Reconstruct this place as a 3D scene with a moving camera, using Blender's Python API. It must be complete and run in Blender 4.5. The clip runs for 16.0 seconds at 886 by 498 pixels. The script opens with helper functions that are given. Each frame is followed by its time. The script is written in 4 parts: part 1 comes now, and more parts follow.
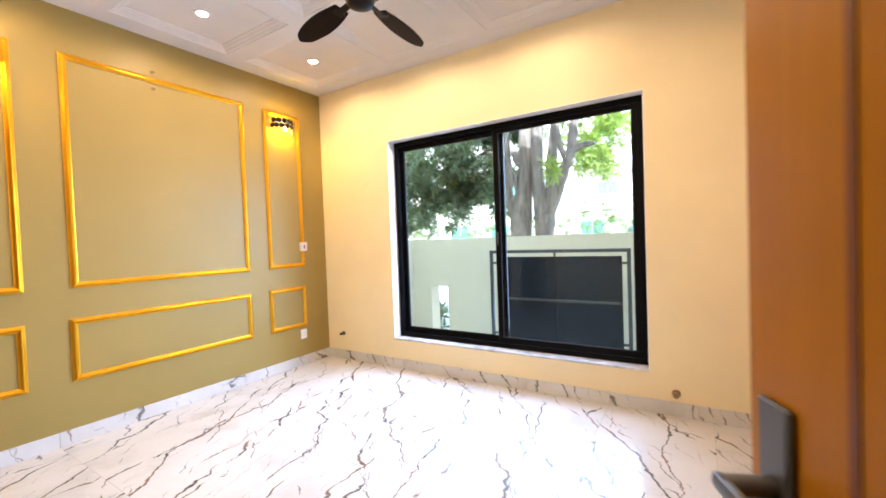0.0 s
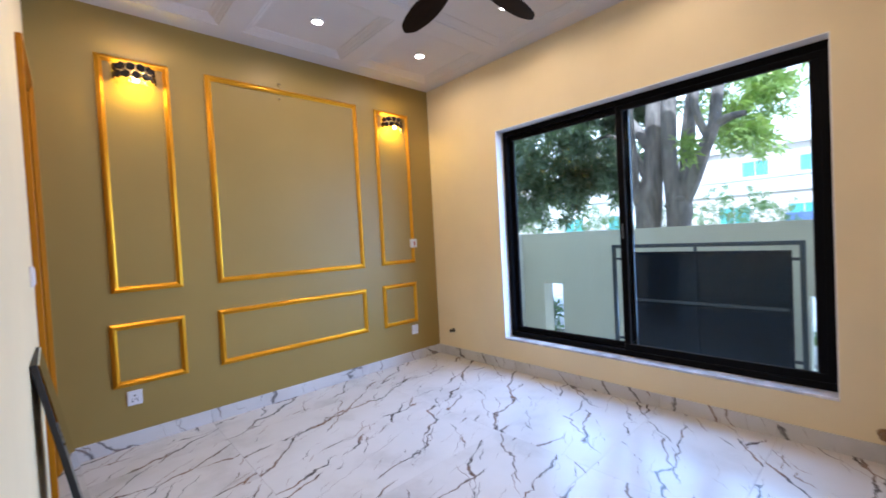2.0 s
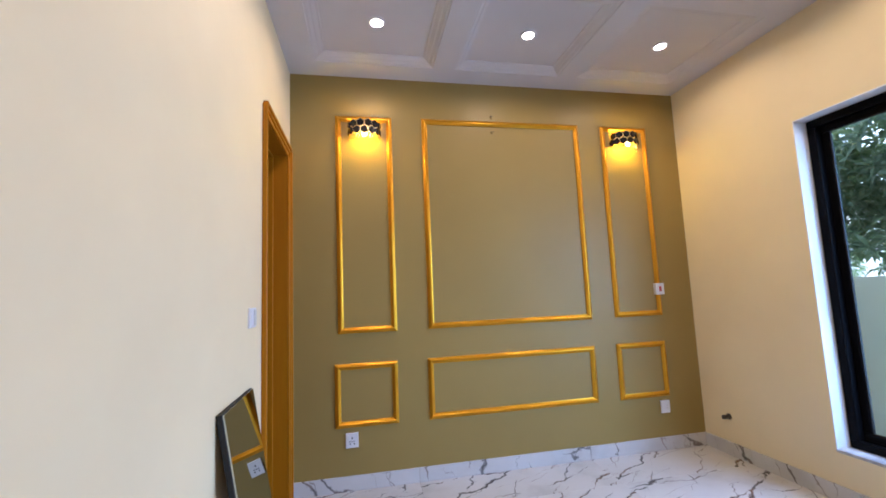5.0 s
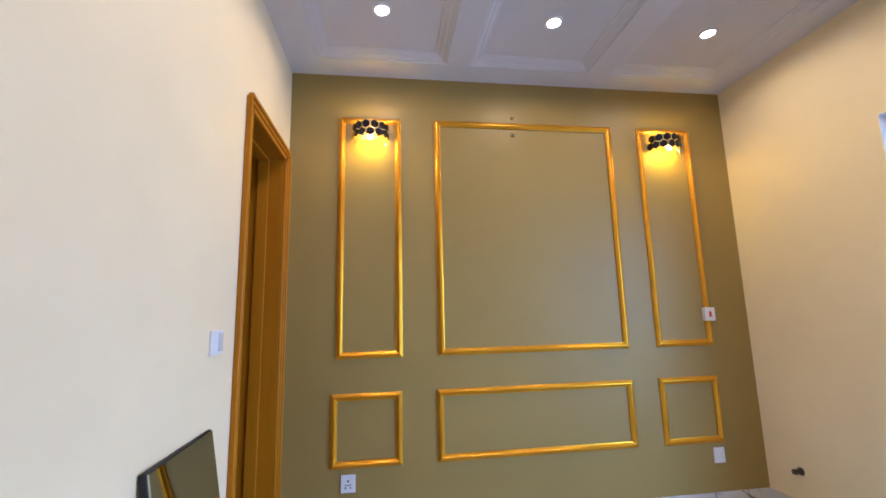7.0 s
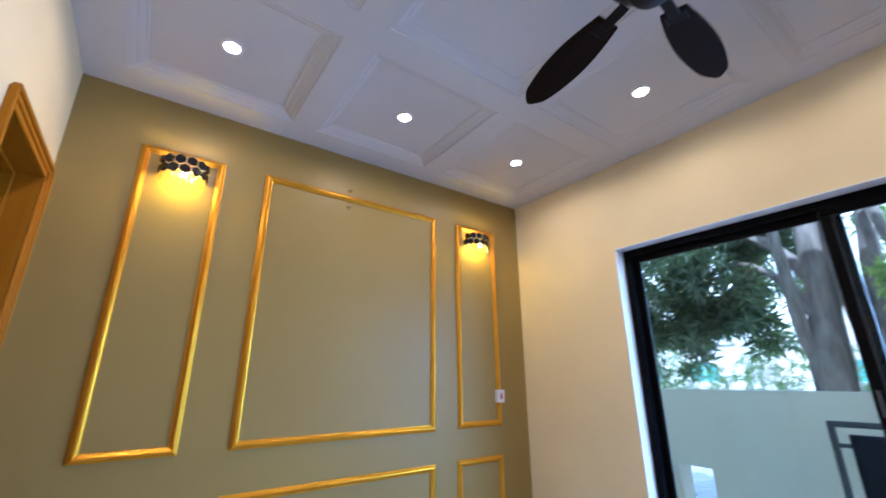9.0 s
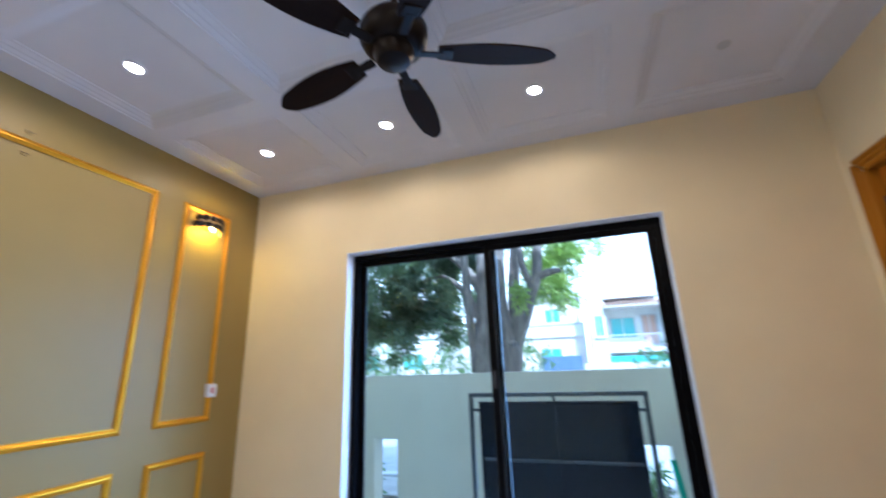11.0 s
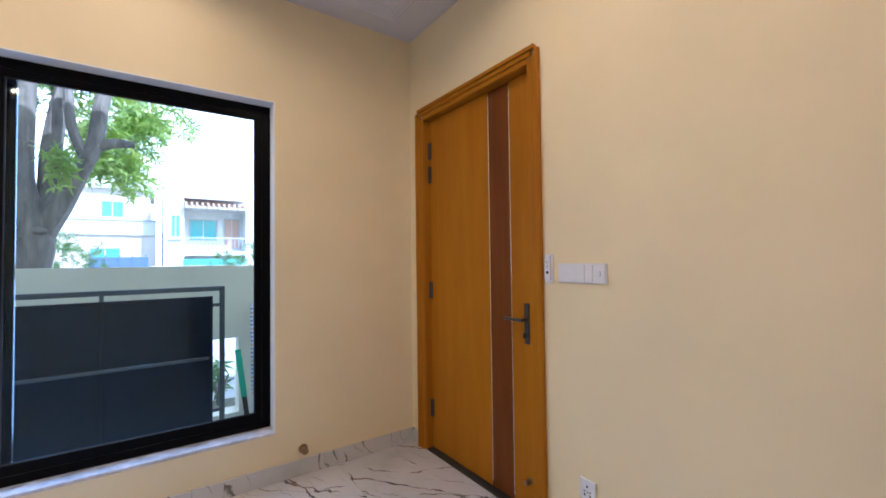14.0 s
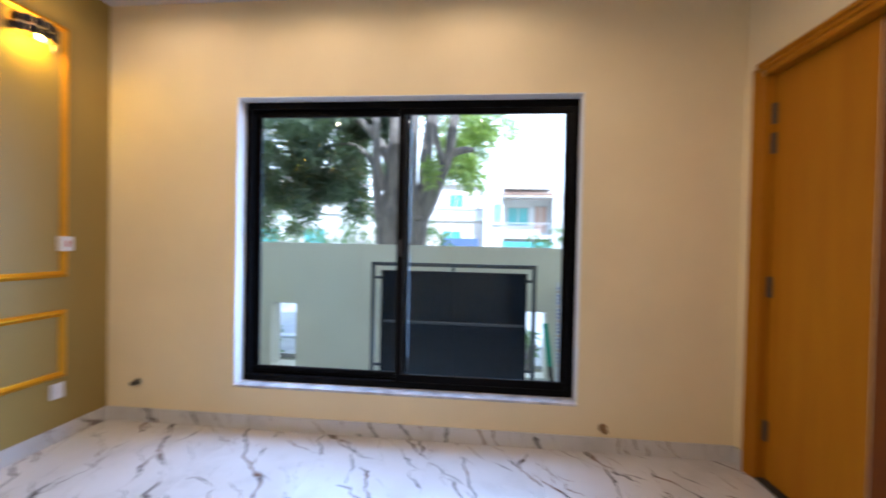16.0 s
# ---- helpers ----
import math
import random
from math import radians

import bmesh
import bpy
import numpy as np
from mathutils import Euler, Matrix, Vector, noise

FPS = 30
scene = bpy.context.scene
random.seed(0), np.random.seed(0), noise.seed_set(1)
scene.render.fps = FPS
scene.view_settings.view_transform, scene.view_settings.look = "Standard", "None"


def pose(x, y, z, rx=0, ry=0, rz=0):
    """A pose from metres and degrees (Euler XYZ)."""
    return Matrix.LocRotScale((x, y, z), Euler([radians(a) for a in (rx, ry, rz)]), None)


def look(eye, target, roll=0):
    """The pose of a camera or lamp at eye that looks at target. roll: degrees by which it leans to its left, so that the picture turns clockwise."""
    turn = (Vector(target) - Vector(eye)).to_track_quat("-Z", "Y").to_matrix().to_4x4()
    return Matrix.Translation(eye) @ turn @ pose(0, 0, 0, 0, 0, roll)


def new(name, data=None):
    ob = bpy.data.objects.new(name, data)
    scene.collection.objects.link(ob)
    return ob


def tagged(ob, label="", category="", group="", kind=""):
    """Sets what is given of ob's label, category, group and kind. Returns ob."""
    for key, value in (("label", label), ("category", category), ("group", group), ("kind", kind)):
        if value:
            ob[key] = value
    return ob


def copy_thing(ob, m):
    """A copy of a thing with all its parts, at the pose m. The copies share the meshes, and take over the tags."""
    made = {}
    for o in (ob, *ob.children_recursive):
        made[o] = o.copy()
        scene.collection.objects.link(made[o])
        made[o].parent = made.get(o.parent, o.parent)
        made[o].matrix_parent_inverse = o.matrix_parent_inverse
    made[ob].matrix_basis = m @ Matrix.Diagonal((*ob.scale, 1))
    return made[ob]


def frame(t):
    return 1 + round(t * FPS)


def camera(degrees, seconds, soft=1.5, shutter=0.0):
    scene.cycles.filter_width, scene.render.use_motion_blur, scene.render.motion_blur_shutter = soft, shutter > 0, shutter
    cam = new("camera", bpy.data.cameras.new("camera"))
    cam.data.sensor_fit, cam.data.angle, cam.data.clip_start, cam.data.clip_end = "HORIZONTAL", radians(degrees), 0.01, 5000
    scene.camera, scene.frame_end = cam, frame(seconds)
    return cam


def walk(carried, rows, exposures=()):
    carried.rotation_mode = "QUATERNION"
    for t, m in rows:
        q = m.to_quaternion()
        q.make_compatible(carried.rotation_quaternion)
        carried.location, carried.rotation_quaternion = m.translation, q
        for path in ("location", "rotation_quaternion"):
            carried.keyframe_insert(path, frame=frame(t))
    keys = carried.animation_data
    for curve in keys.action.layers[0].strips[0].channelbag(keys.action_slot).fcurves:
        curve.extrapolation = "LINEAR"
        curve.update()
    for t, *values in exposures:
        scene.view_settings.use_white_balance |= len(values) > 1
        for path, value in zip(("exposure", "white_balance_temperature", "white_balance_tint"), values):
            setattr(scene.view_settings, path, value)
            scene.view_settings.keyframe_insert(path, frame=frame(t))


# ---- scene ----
cam = camera(94.7, 16.0, soft=1.7, shutter=0.4)
PATH = [
    (0, (0.012, 0.022, 1.315), (-1.055, 1.713, 1.265), -2.1),
    (0.5, (-0.09, 0.128, 1.329), (-1.236, 1.765, 1.245), -2.3),
    (1, (-0.101, 0.152, 1.327), (-1.323, 1.731, 1.217), -2.6),
    (1.5, (-0.101, 0.168, 1.315), (-1.427, 1.662, 1.217), -2.9),
    (2, (-0.117, 0.181, 1.322), (-1.593, 1.53, 1.269), -3.1),
    (2.5, (-0.137, 0.255, 1.34), (-1.789, 1.382, 1.354), -3.2),
    (3, (-0.185, 0.369, 1.347), (-1.98, 1.246, 1.438), -3.3),
    (3.5, (-0.218, 0.471, 1.353), (-2.106, 1.116, 1.492), -3.2),
    (4, (-0.307, 0.521, 1.345), (-2.237, 1.016, 1.518), -3.0),
    (4.5, (-0.49, 0.528, 1.334), (-2.435, 0.957, 1.523), -2.8),
    (5, (-0.628, 0.559, 1.332), (-2.579, 0.943, 1.542), -2.4),
    (7.5, (-0.996, 0.714, 1.363), (-2.955, 0.973, 1.673), -1.3),
    (8, (-1.022, 0.707, 1.383), (-2.926, 1.187, 1.763), -0.9),
    (8.5, (-1.076, 0.641, 1.409), (-2.834, 1.459, 1.899), -0.5),
    (8.7, (-1.086, 0.609, 1.421), (-2.76, 1.561, 1.96), -0.4),
    (10.8, (-0.898, 0.422, 1.428), (-1.665, 2.161, 2.051), -1.6),
    (11, (-0.895, 0.441, 1.41), (-1.503, 2.266, 1.956), -2.1),
    (11.5, (-0.846, 0.528, 1.395), (-0.857, 2.494, 1.761), -2.3),
    (12, (-0.852, 0.59, 1.383), (-0.278, 2.49, 1.63), -2.2),
    (12.5, (-0.85, 0.621, 1.368), (0.086, 2.379, 1.55), -1.9),
    (13, (-0.872, 0.634, 1.361), (0.24, 2.292, 1.486), -1.7),
    (13.5, (-0.894, 0.645, 1.344), (0.276, 2.265, 1.42), -1.3),
    (14, (-0.919, 0.648, 1.342), (0.233, 2.282, 1.394), -0.7),
    (14.5, (-0.92, 0.646, 1.333), (0.145, 2.338, 1.36), -0.1),
    (15, (-0.927, 0.638, 1.332), (0.006, 2.407, 1.335), 0.5),
    (15.5, (-0.914, 0.603, 1.306), (-0.404, 2.536, 1.31), 1.0),
    (16, (-0.955, 0.572, 1.339), (-1.147, 2.562, 1.311), 1.2),
]
walk(cam, [(t, look(eye, target, roll)) for t, eye, target, roll in PATH],
     [(0.0, 2.35, 6450, 21), (0.3, 1.92, 6050, 21), (0.7, 1.55, 5700, 21), (1.2, 1.42, 5600, 21), (2.0, 1.38, 5480, 22), (3.0, 1.29, 5620, 22), (3.5, 1.29, 5480, 21), (5.0, 1.30, 5400, 22),
      (8.0, 1.31, 5000, 22), (8.5, 1.28, 4900, 20), (11.0, 1.36, 4900, 17), (11.5, 1.42, 4900, 14), (12.3, 1.45, 5150, 17), (13.5, 1.43, 5250, 21), (14.5, 1.43, 5240, 22), (15.0, 1.42, 5150, 22), (15.5, 1.37, 4980, 21), (16.0, 1.30, 5700, 23)])

# ---- world, sun, exposure ----
SUN_ELEVATION, SUN_HEADING = radians(48), radians(152)
world = bpy.data.worlds.new("sky")
scene.world = world
world.use_nodes = True
wn, wl = world.node_tree.nodes, world.node_tree.links
sky = wn.new("ShaderNodeTexSky")
sky.sky_type, sky.sun_disc = "NISHITA", False
sky.dust_density, sky.air_density, sky.ozone_density = 2.0, 1.6, 0.6
sky.sun_elevation, sky.sun_rotation = SUN_ELEVATION, SUN_HEADING
wl.new(sky.outputs[0], wn["Background"].inputs[0])
wn["Background"].inputs[1].default_value = 0.15
sun_data = bpy.data.lights.new("sun", "SUN")
sun_data.energy, sun_data.angle, sun_data.color = 3.4, radians(0.5), (1.0, 0.94, 0.85)
sun = new("sun", sun_data)
to_sun = Vector((math.sin(SUN_HEADING) * math.cos(SUN_ELEVATION), math.cos(SUN_HEADING) * math.cos(SUN_ELEVATION), math.sin(SUN_ELEVATION)))
sun.matrix_world = look(to_sun * 40, (0, 0, 0))

SPOT_WATTS, SPOT_COLOUR = 4.4, (1.0, 0.72, 0.39)
SCONCE_WATTS, SCONCE_COLOUR = 3.4, (1.0, 0.68, 0.008)
# the sky's light in the window's opening: the tree shades the west of the sky, so it falls in from the east
for x in (-2.26, -1.505, -0.75):
    for z in (0.82, 1.80):
        day = bpy.data.lights.new("window_daylight", "AREA")
        day.shape, day.size, day.size_y, day.energy, day.color = "RECTANGLE", 0.74, 0.96, 4.6, (0.47, 0.70, 1.0)
        day.spread = radians(130)
        new("window_daylight", day).matrix_world = look((x, 3.82, z), (x - 1.15, 0.82, z - 1.15))


# ---- materials ----
class Nodes:
    """A small wrapper round one node material."""

    def __init__(self, name, rough=0.5, metal=0.0, coat=0.0, spec=0.5):
        self.mat = bpy.data.materials.new(name)
        self.mat.use_nodes = True
        self.tree = self.mat.node_tree
        self.bsdf = self.tree.nodes["Principled BSDF"]
        self.bsdf.inputs["Roughness"].default_value = rough
        self.bsdf.inputs["Metallic"].default_value = metal
        self.bsdf.inputs["Coat Weight"].default_value = coat
        self.bsdf.inputs["Coat Roughness"].default_value = 0.08
        self.bsdf.inputs["Specular IOR Level"].default_value = spec

    def node(self, kind, **values):
        n = self.tree.nodes.new("ShaderNode" + kind)
        for k, v in values.items():
            n.inputs[k].default_value = v
        return n

    def link(self, a, b):
        self.tree.links.new(a, b)

    def coords(self, scale=(1, 1, 1), rot=(0, 0, 0), shift=False):
        tc = self.node("TexCoord")
        src = tc.outputs["Object"]
        if shift:
            info = self.node("ObjectInfo")
            mul = self.node("VectorMath")
            mul.operation = "MULTIPLY_ADD"
            self.link(info.outputs["Random"], mul.inputs[0])
            mul.inputs[1].default_value = (37.0, 53.0, 19.0)
            self.link(src, mul.inputs[2])
            src = mul.outputs[0]
        mp = self.node("Mapping", Scale=scale, Rotation=rot)
        self.link(src, mp.inputs[0])
        return mp.outputs[0]

    def noise(self, vec, scale, detail=4.0, rough=0.55):
        n = self.node("TexNoise", Scale=scale, Detail=detail, Roughness=rough)
        self.link(vec, n.inputs["Vector"])
        return n

    def ramp(self, fac, stops):
        r = self.node("ValToRGB")
        els = r.color_ramp.elements
        while len(els) < len(stops):
            els.new(0.5)
        for e, (p, c) in zip(els, stops):
            e.position, e.color = p, (*c, 1.0) if len(c) == 3 else c
        self.link(fac, r.inputs[0])
        return r.outputs[0]

    def mix(self, fac, a, b, mode="MIX"):
        m = self.node("Mix")
        m.data_type, m.blend_type = "RGBA", mode
        for sock, v in ((m.inputs[0], fac), (m.inputs[6], a), (m.inputs[7], b)):
            if isinstance(v, (int, float)):
                sock.default_value = v
            elif isinstance(v, tuple):
                sock.default_value = (*v, 1.0)
            else:
                self.link(v, sock)
        return m.outputs[2]

    def maths(self, op, a, b=0.0, clamp=False):
        m = self.node("Math")
        m.operation, m.use_clamp = op, clamp
        for sock, v in ((m.inputs[0], a), (m.inputs[1], b)):
            if isinstance(v, (int, float)):
                sock.default_value = v
            else:
                self.link(v, sock)
        return m.outputs[0]

    def colour(self, c):
        if isinstance(c, tuple):
            self.bsdf.inputs["Base Color"].default_value = (*c, 1.0)
        else:
            self.link(c, self.bsdf.inputs["Base Color"])

    def bump(self, height, strength=0.2, distance=0.01):
        b = self.node("Bump", Strength=strength, Distance=distance)
        self.link(height, b.inputs["Height"])
        self.link(b.outputs[0], self.bsdf.inputs["Normal"])


def paint(name, c, rough=0.6, wear=0.06, grain=260.0, spec=0.35):
    """Rolled wall paint: faint cloudy unevenness and a fine roller stipple."""
    m = Nodes(name, rough, spec=spec)
    v = m.coords()
    big = m.noise(v, 1.3, 5.0)
    lo = tuple(x * (1 - wear) for x in c)
    hi = tuple(min(1, x * (1 + wear * 0.6)) for x in c)
    m.colour(m.ramp(big.outputs[0], [(0.3, lo), (0.7, hi)]))
    fine = m.noise(v, grain, 2.0)
    m.bump(fine.outputs[0], 0.10, 0.002)
    rr = m.noise(v, 4.0, 3.0)
    m.link(m.maths("ADD", m.maths("MULTIPLY", rr.outputs[0], 0.14), rough - 0.07), m.bsdf.inputs["Roughness"])
    return m.mat


def plain(name, c, rough=0.5, metal=0.0, coat=0.0, vary=0.05, scale=30.0):
    m = Nodes(name, rough, metal, coat)
    n = m.noise(m.coords(), scale, 4.0)
    m.colour(m.ramp(n.outputs[0], [(0.3, tuple(x * (1 - vary) for x in c)), (0.7, tuple(min(1.0, x * (1 + vary)) for x in c))]))
    m.link(m.maths("ADD", m.maths("MULTIPLY", n.outputs[0], 0.12), max(0.02, rough - 0.06)), m.bsdf.inputs["Roughness"])
    return m.mat


def wood(name, c, dark, along=(4.0, 4.0, 0.35), rough=0.38, coat=0.25, spec=0.5):
    m = Nodes(name, rough, coat=coat, spec=spec)
    v = m.coords(scale=along, shift=True)
    a = m.noise(v, 2.2, 6.0, 0.6)
    b = m.noise(m.coords(scale=(along[0] * 9, along[1] * 9, along[2] * 2), shift=True), 3.0, 3.0)
    base = m.ramp(a.outputs[0], [(0.32, dark), (0.62, c)])
    m.colour(m.mix(0.22, base, m.ramp(b.outputs[0], [(0.35, dark), (0.6, c)])))
    m.bump(b.outputs[0], 0.06, 0.002)
    return m.mat


def marble(name, veins=1.0, rough=0.06):
    """Polished white porcelain with long dark brown veins that run aslant."""
    m = Nodes(name, rough, coat=0.0, spec=0.35)
    raw = m.coords(shift=True)
    total = None
    layers = ((2.0, 1.25, 1.5, 0.024, 0.36, 1.0, -30), (2.7, 1.15, 2.0, 0.024, 0.41, 1.0, -10), (3.3, 1.0, 2.6, 0.022, 0.45, 0.85, -52), (4.3, 1.1, 3.4, 0.016, 0.46, 0.8, -38), (6.4, 0.9, 4.6, 0.016, 0.48, 0.5, -18))
    for k, (freq, amp, scale, width, level, tone, turn) in enumerate(layers):
        mp = m.node("Mapping", Rotation=(0, 0, radians(turn)), Location=(k * 7.3, k * 3.1, 0))
        m.link(raw, mp.inputs[0])
        n = m.noise(mp.outputs[0], scale, 6.0, 0.55)
        cut = m.node("SeparateXYZ")
        m.link(mp.outputs[0], cut.inputs[0])
        run = m.maths("ADD", m.maths("MULTIPLY", cut.outputs[0], freq), m.maths("ADD", m.maths("MULTIPLY", n.outputs[0], amp), m.maths("MULTIPLY", cut.outputs[2], 1.1)))
        away = m.maths("ABSOLUTE", m.maths("SUBTRACT", m.maths("FRACT", run), 0.5))
        br = m.noise(mp.outputs[0], 2.4 + k * 0.8, 2.0)
        gate = m.maths("MULTIPLY", m.maths("SUBTRACT", br.outputs[0], level, True), 6.0, True)
        wide = m.maths("ADD", m.maths("MULTIPLY", gate, width), 0.001)
        line = m.maths("SUBTRACT", 1.0, m.maths("DIVIDE", away, wide), True)
        line = m.maths("MULTIPLY", m.maths("MULTIPLY", m.maths("POWER", line, 0.45), m.maths("MULTIPLY", gate, 1.6, True)), tone * veins, True)
        total = line if total is None else m.maths("MAXIMUM", total, line)
    cloud = m.noise(raw, 2.2, 6.0, 0.6)
    base = m.ramp(cloud.outputs[0], [(0.28, (0.45, 0.44, 0.445)), (0.48, (0.56, 0.555, 0.565)), (0.7, (0.60, 0.595, 0.61))])
    tint = m.ramp(m.noise(raw, 4.0, 2.0).outputs[0], [(0.45, (0.040, 0.032, 0.034)), (0.62, (0.17, 0.085, 0.045))])
    m.colour(m.mix(total, base, tint))
    return m.mat


def glass(name, tint=(1, 1, 1), gloss=0.014):
    mat = bpy.data.materials.new(name)
    mat.use_nodes = True
    t = mat.node_tree
    t.nodes.clear()
    out, mix = t.nodes.new("ShaderNodeOutputMaterial"), t.nodes.new("ShaderNodeMixShader")
    tr, gl, fr = t.nodes.new("ShaderNodeBsdfTransparent"), t.nodes.new("ShaderNodeBsdfGlossy"), t.nodes.new("ShaderNodeLayerWeight")
    pw, sc = t.nodes.new("ShaderNodeMath"), t.nodes.new("ShaderNodeMath")
    pw.operation, sc.operation = "POWER", "MULTIPLY_ADD"
    tr.inputs[0].default_value = (*tint, 1)
    gl.inputs["Roughness"].default_value = 0.0
    fr.inputs[0].default_value = 0.5
    pw.inputs[1].default_value, sc.inputs[1].default_value, sc.inputs[2].default_value = 5.0, 0.6, gloss
    t.links.new(fr.outputs["Facing"], pw.inputs[0])
    t.links.new(pw.outputs[0], sc.inputs[0])
    t.links.new(sc.outputs[0], mix.inputs[0])
    t.links.new(tr.outputs[0], mix.inputs[1])
    t.links.new(gl.outputs[0], mix.inputs[2])
    t.links.new(mix.outputs[0], out.inputs[0])
    return mat


def glow(name, c, strength):
    m = Nodes(name, 0.4)
    m.colour((0.9, 0.9, 0.88))
    m.bsdf.inputs["Emission Color"].default_value = (*c, 1)
    m.bsdf.inputs["Emission Strength"].default_value = strength
    return m.mat


CREAM = paint("cream_wall_paint", (0.78, 0.665, 0.43))
OLIVE = paint("olive_wall_paint", (0.295, 0.208, 0.060), rough=0.46, spec=0.4)
WHITE = paint("white_ceiling_paint", (0.60, 0.592, 0.62))
REVEAL = paint("white_reveal_paint", (0.82, 0.83, 0.84))
OUTWALL = paint("cream_exterior_paint", (0.74, 0.71, 0.60), wear=0.08, grain=90)
GOLD = Nodes("gold_paint", 0.29, 0.75)
GOLD.colour(GOLD.ramp(GOLD.noise(GOLD.coords(), 5.0, 2.0).outputs[0], [(0.3, (0.64, 0.30, 0.006)), (0.7, (0.74, 0.36, 0.010))]))
GOLD = GOLD.mat
WOOD = wood("amber_wood_veneer", (0.395, 0.155, 0.002), (0.325, 0.113, 0.0015), coat=0.0, spec=0.12)
WOOD_DARK = wood("walnut_veneer", (0.17, 0.048, 0.006), (0.11, 0.028, 0.004), coat=0.0, spec=0.2)
CHROME = plain("chrome_strip", (0.86, 0.86, 0.86), 0.15, 1.0)
STEEL = plain("brushed_dark_steel", (0.075, 0.07, 0.065), 0.42, 0.5)
MARBLE = marble("marble_tile", rough=0.2)
SKIRT = marble("marble_skirting", veins=0.85, rough=0.16)
GROUT = plain("tile_grout", (0.36, 0.34, 0.33), 0.8)
SILL = plain("grey_marble_sill", (0.50, 0.50, 0.53), 0.12, vary=0.4, scale=9)
ALU = Nodes("black_aluminium", 0.32, spec=0.05)
ALU.colour((0.0035, 0.0036, 0.0045))
ALU = ALU.mat
RUBBER = plain("black_rubber", (0.012, 0.012, 0.012), 0.7)
GLASS = glass("window_glass", (0.87, 0.965, 1.0))
WHITE_PLASTIC = plain("white_plastic", (0.70, 0.70, 0.74), 0.30, vary=0.02)
GREY_PLASTIC = plain("grey_plastic", (0.52, 0.51, 0.50), 0.35, vary=0.03)
DARK_HOLE = plain("dark_slot", (0.02, 0.02, 0.022), 0.6)
RED_PLASTIC = plain("red_plastic", (0.45, 0.03, 0.03), 0.4)
BRONZE = plain("bronze_cap", (0.30, 0.19, 0.10), 0.35, 0.8)
FAN_METAL = Nodes("dark_bronze_metal", 0.4, spec=0.10)
FAN_METAL.colour((0.008, 0.005, 0.004))
FAN_METAL = FAN_METAL.mat
FAN_WOOD = wood("dark_walnut_blade", (0.015, 0.007, 0.004), (0.008, 0.004, 0.003), along=(1, 8, 8), rough=0.6, coat=0.0, spec=0.06)
GATE_STEEL = plain("charcoal_gate_paint", (0.005, 0.0085, 0.018), 0.5, 0.0, vary=0.25, scale=6)
GATE_STEEL.node_tree.nodes["Principled BSDF"].inputs["Specular IOR Level"].default_value = 0.15
GATE_TUBE = plain("slate_gate_tube", (0.06, 0.07, 0.08), 0.42, 0.2)
CRYSTAL = glass("sconce_crystal", (0.95, 0.86, 0.62), 0.25)
PALE_GOLD = plain("polished_pale_gold", (0.88, 0.74, 0.42), 0.2, 0.9)
BLACK_GLASS = plain("black_hexagon_glass", (0.012, 0.011, 0.012), 0.10)
LAMP_ON = glow("downlight_lens", (1.0, 0.86, 0.68), 30.0)
BULB_ON = glow("sconce_bulb", (1.0, 0.62, 0.16), 18.0)


def bark():
    m = Nodes("grey_bark", 0.9)
    v = m.coords(scale=(6, 6, 1.6))
    n = m.noise(v, 2.0, 7.0, 0.65)
    m.colour(m.ramp(n.outputs[0], [(0.3, (0.10, 0.085, 0.078)), (0.55, (0.24, 0.21, 0.195)), (0.75, (0.36, 0.33, 0.30))]))
    m.bump(n.outputs[0], 0.6, 0.03)
    return m.mat


def leafy(name, dark, light):
    m = Nodes(name, 0.36)
    g = m.node("NewGeometry")
    m.colour(m.ramp(g.outputs["Random Per Island"], [(0.0, dark), (0.7, light), (1.0, tuple(x * 1.25 for x in light))]))
    m.bsdf.inputs["Subsurface Weight"].default_value = 0.0
    tr = m.node("BsdfTranslucent")
    tr.inputs[0].default_value = (light[0] * 1.6, light[1] * 1.6, light[2] * 0.8, 1)
    mixer = m.node("MixShader")
    mixer.inputs[0].default_value = 0.42
    out = m.tree.nodes["Material Output"]
    m.link(m.bsdf.outputs[0], mixer.inputs[1])
    m.link(tr.outputs[0], mixer.inputs[2])
    m.link(mixer.outputs[0], out.inputs[0])
    return m.mat


BARK = bark()
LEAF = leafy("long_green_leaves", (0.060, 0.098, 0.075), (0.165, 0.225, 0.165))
# the same tree's leaves with sunshine put into a paler colour
LEAF_SUN = leafy("sunlit_green_leaves", (0.13, 0.24, 0.07), (0.32, 0.42, 0.16))
SHRUB = leafy("shrub_leaves", (0.04, 0.09, 0.04), (0.12, 0.20, 0.09))
PAVING = plain("concrete_paving", (0.42, 0.41, 0.38), 0.85, vary=0.2, scale=3)
EARTH = plain("dry_earth", (0.22, 0.20, 0.13), 0.95, vary=0.3, scale=2)
ROAD = plain("pale_concrete_road", (0.40, 0.42, 0.44), 0.8, vary=0.15, scale=5)
HOUSE_WHITE = paint("white_house_render", (0.70, 0.70, 0.70), wear=0.08, grain=20)
HOUSE_PINK = paint("pale_house_render", (0.72, 0.66, 0.62), wear=0.08, grain=20)
HOUSE_GREY = plain("grey_house_trim", (0.45, 0.46, 0.48), 0.8)
ROOF_TILE = plain("faded_clay_roof_tile", (0.58, 0.38, 0.30), 0.8, vary=0.25)
TEAL_GLASS = plain("teal_window_glass", (0.12, 0.44, 0.46), 0.08, vary=0.15)
BLUE_GATE = plain("blue_gate_paint", (0.10, 0.16, 0.34), 0.5)
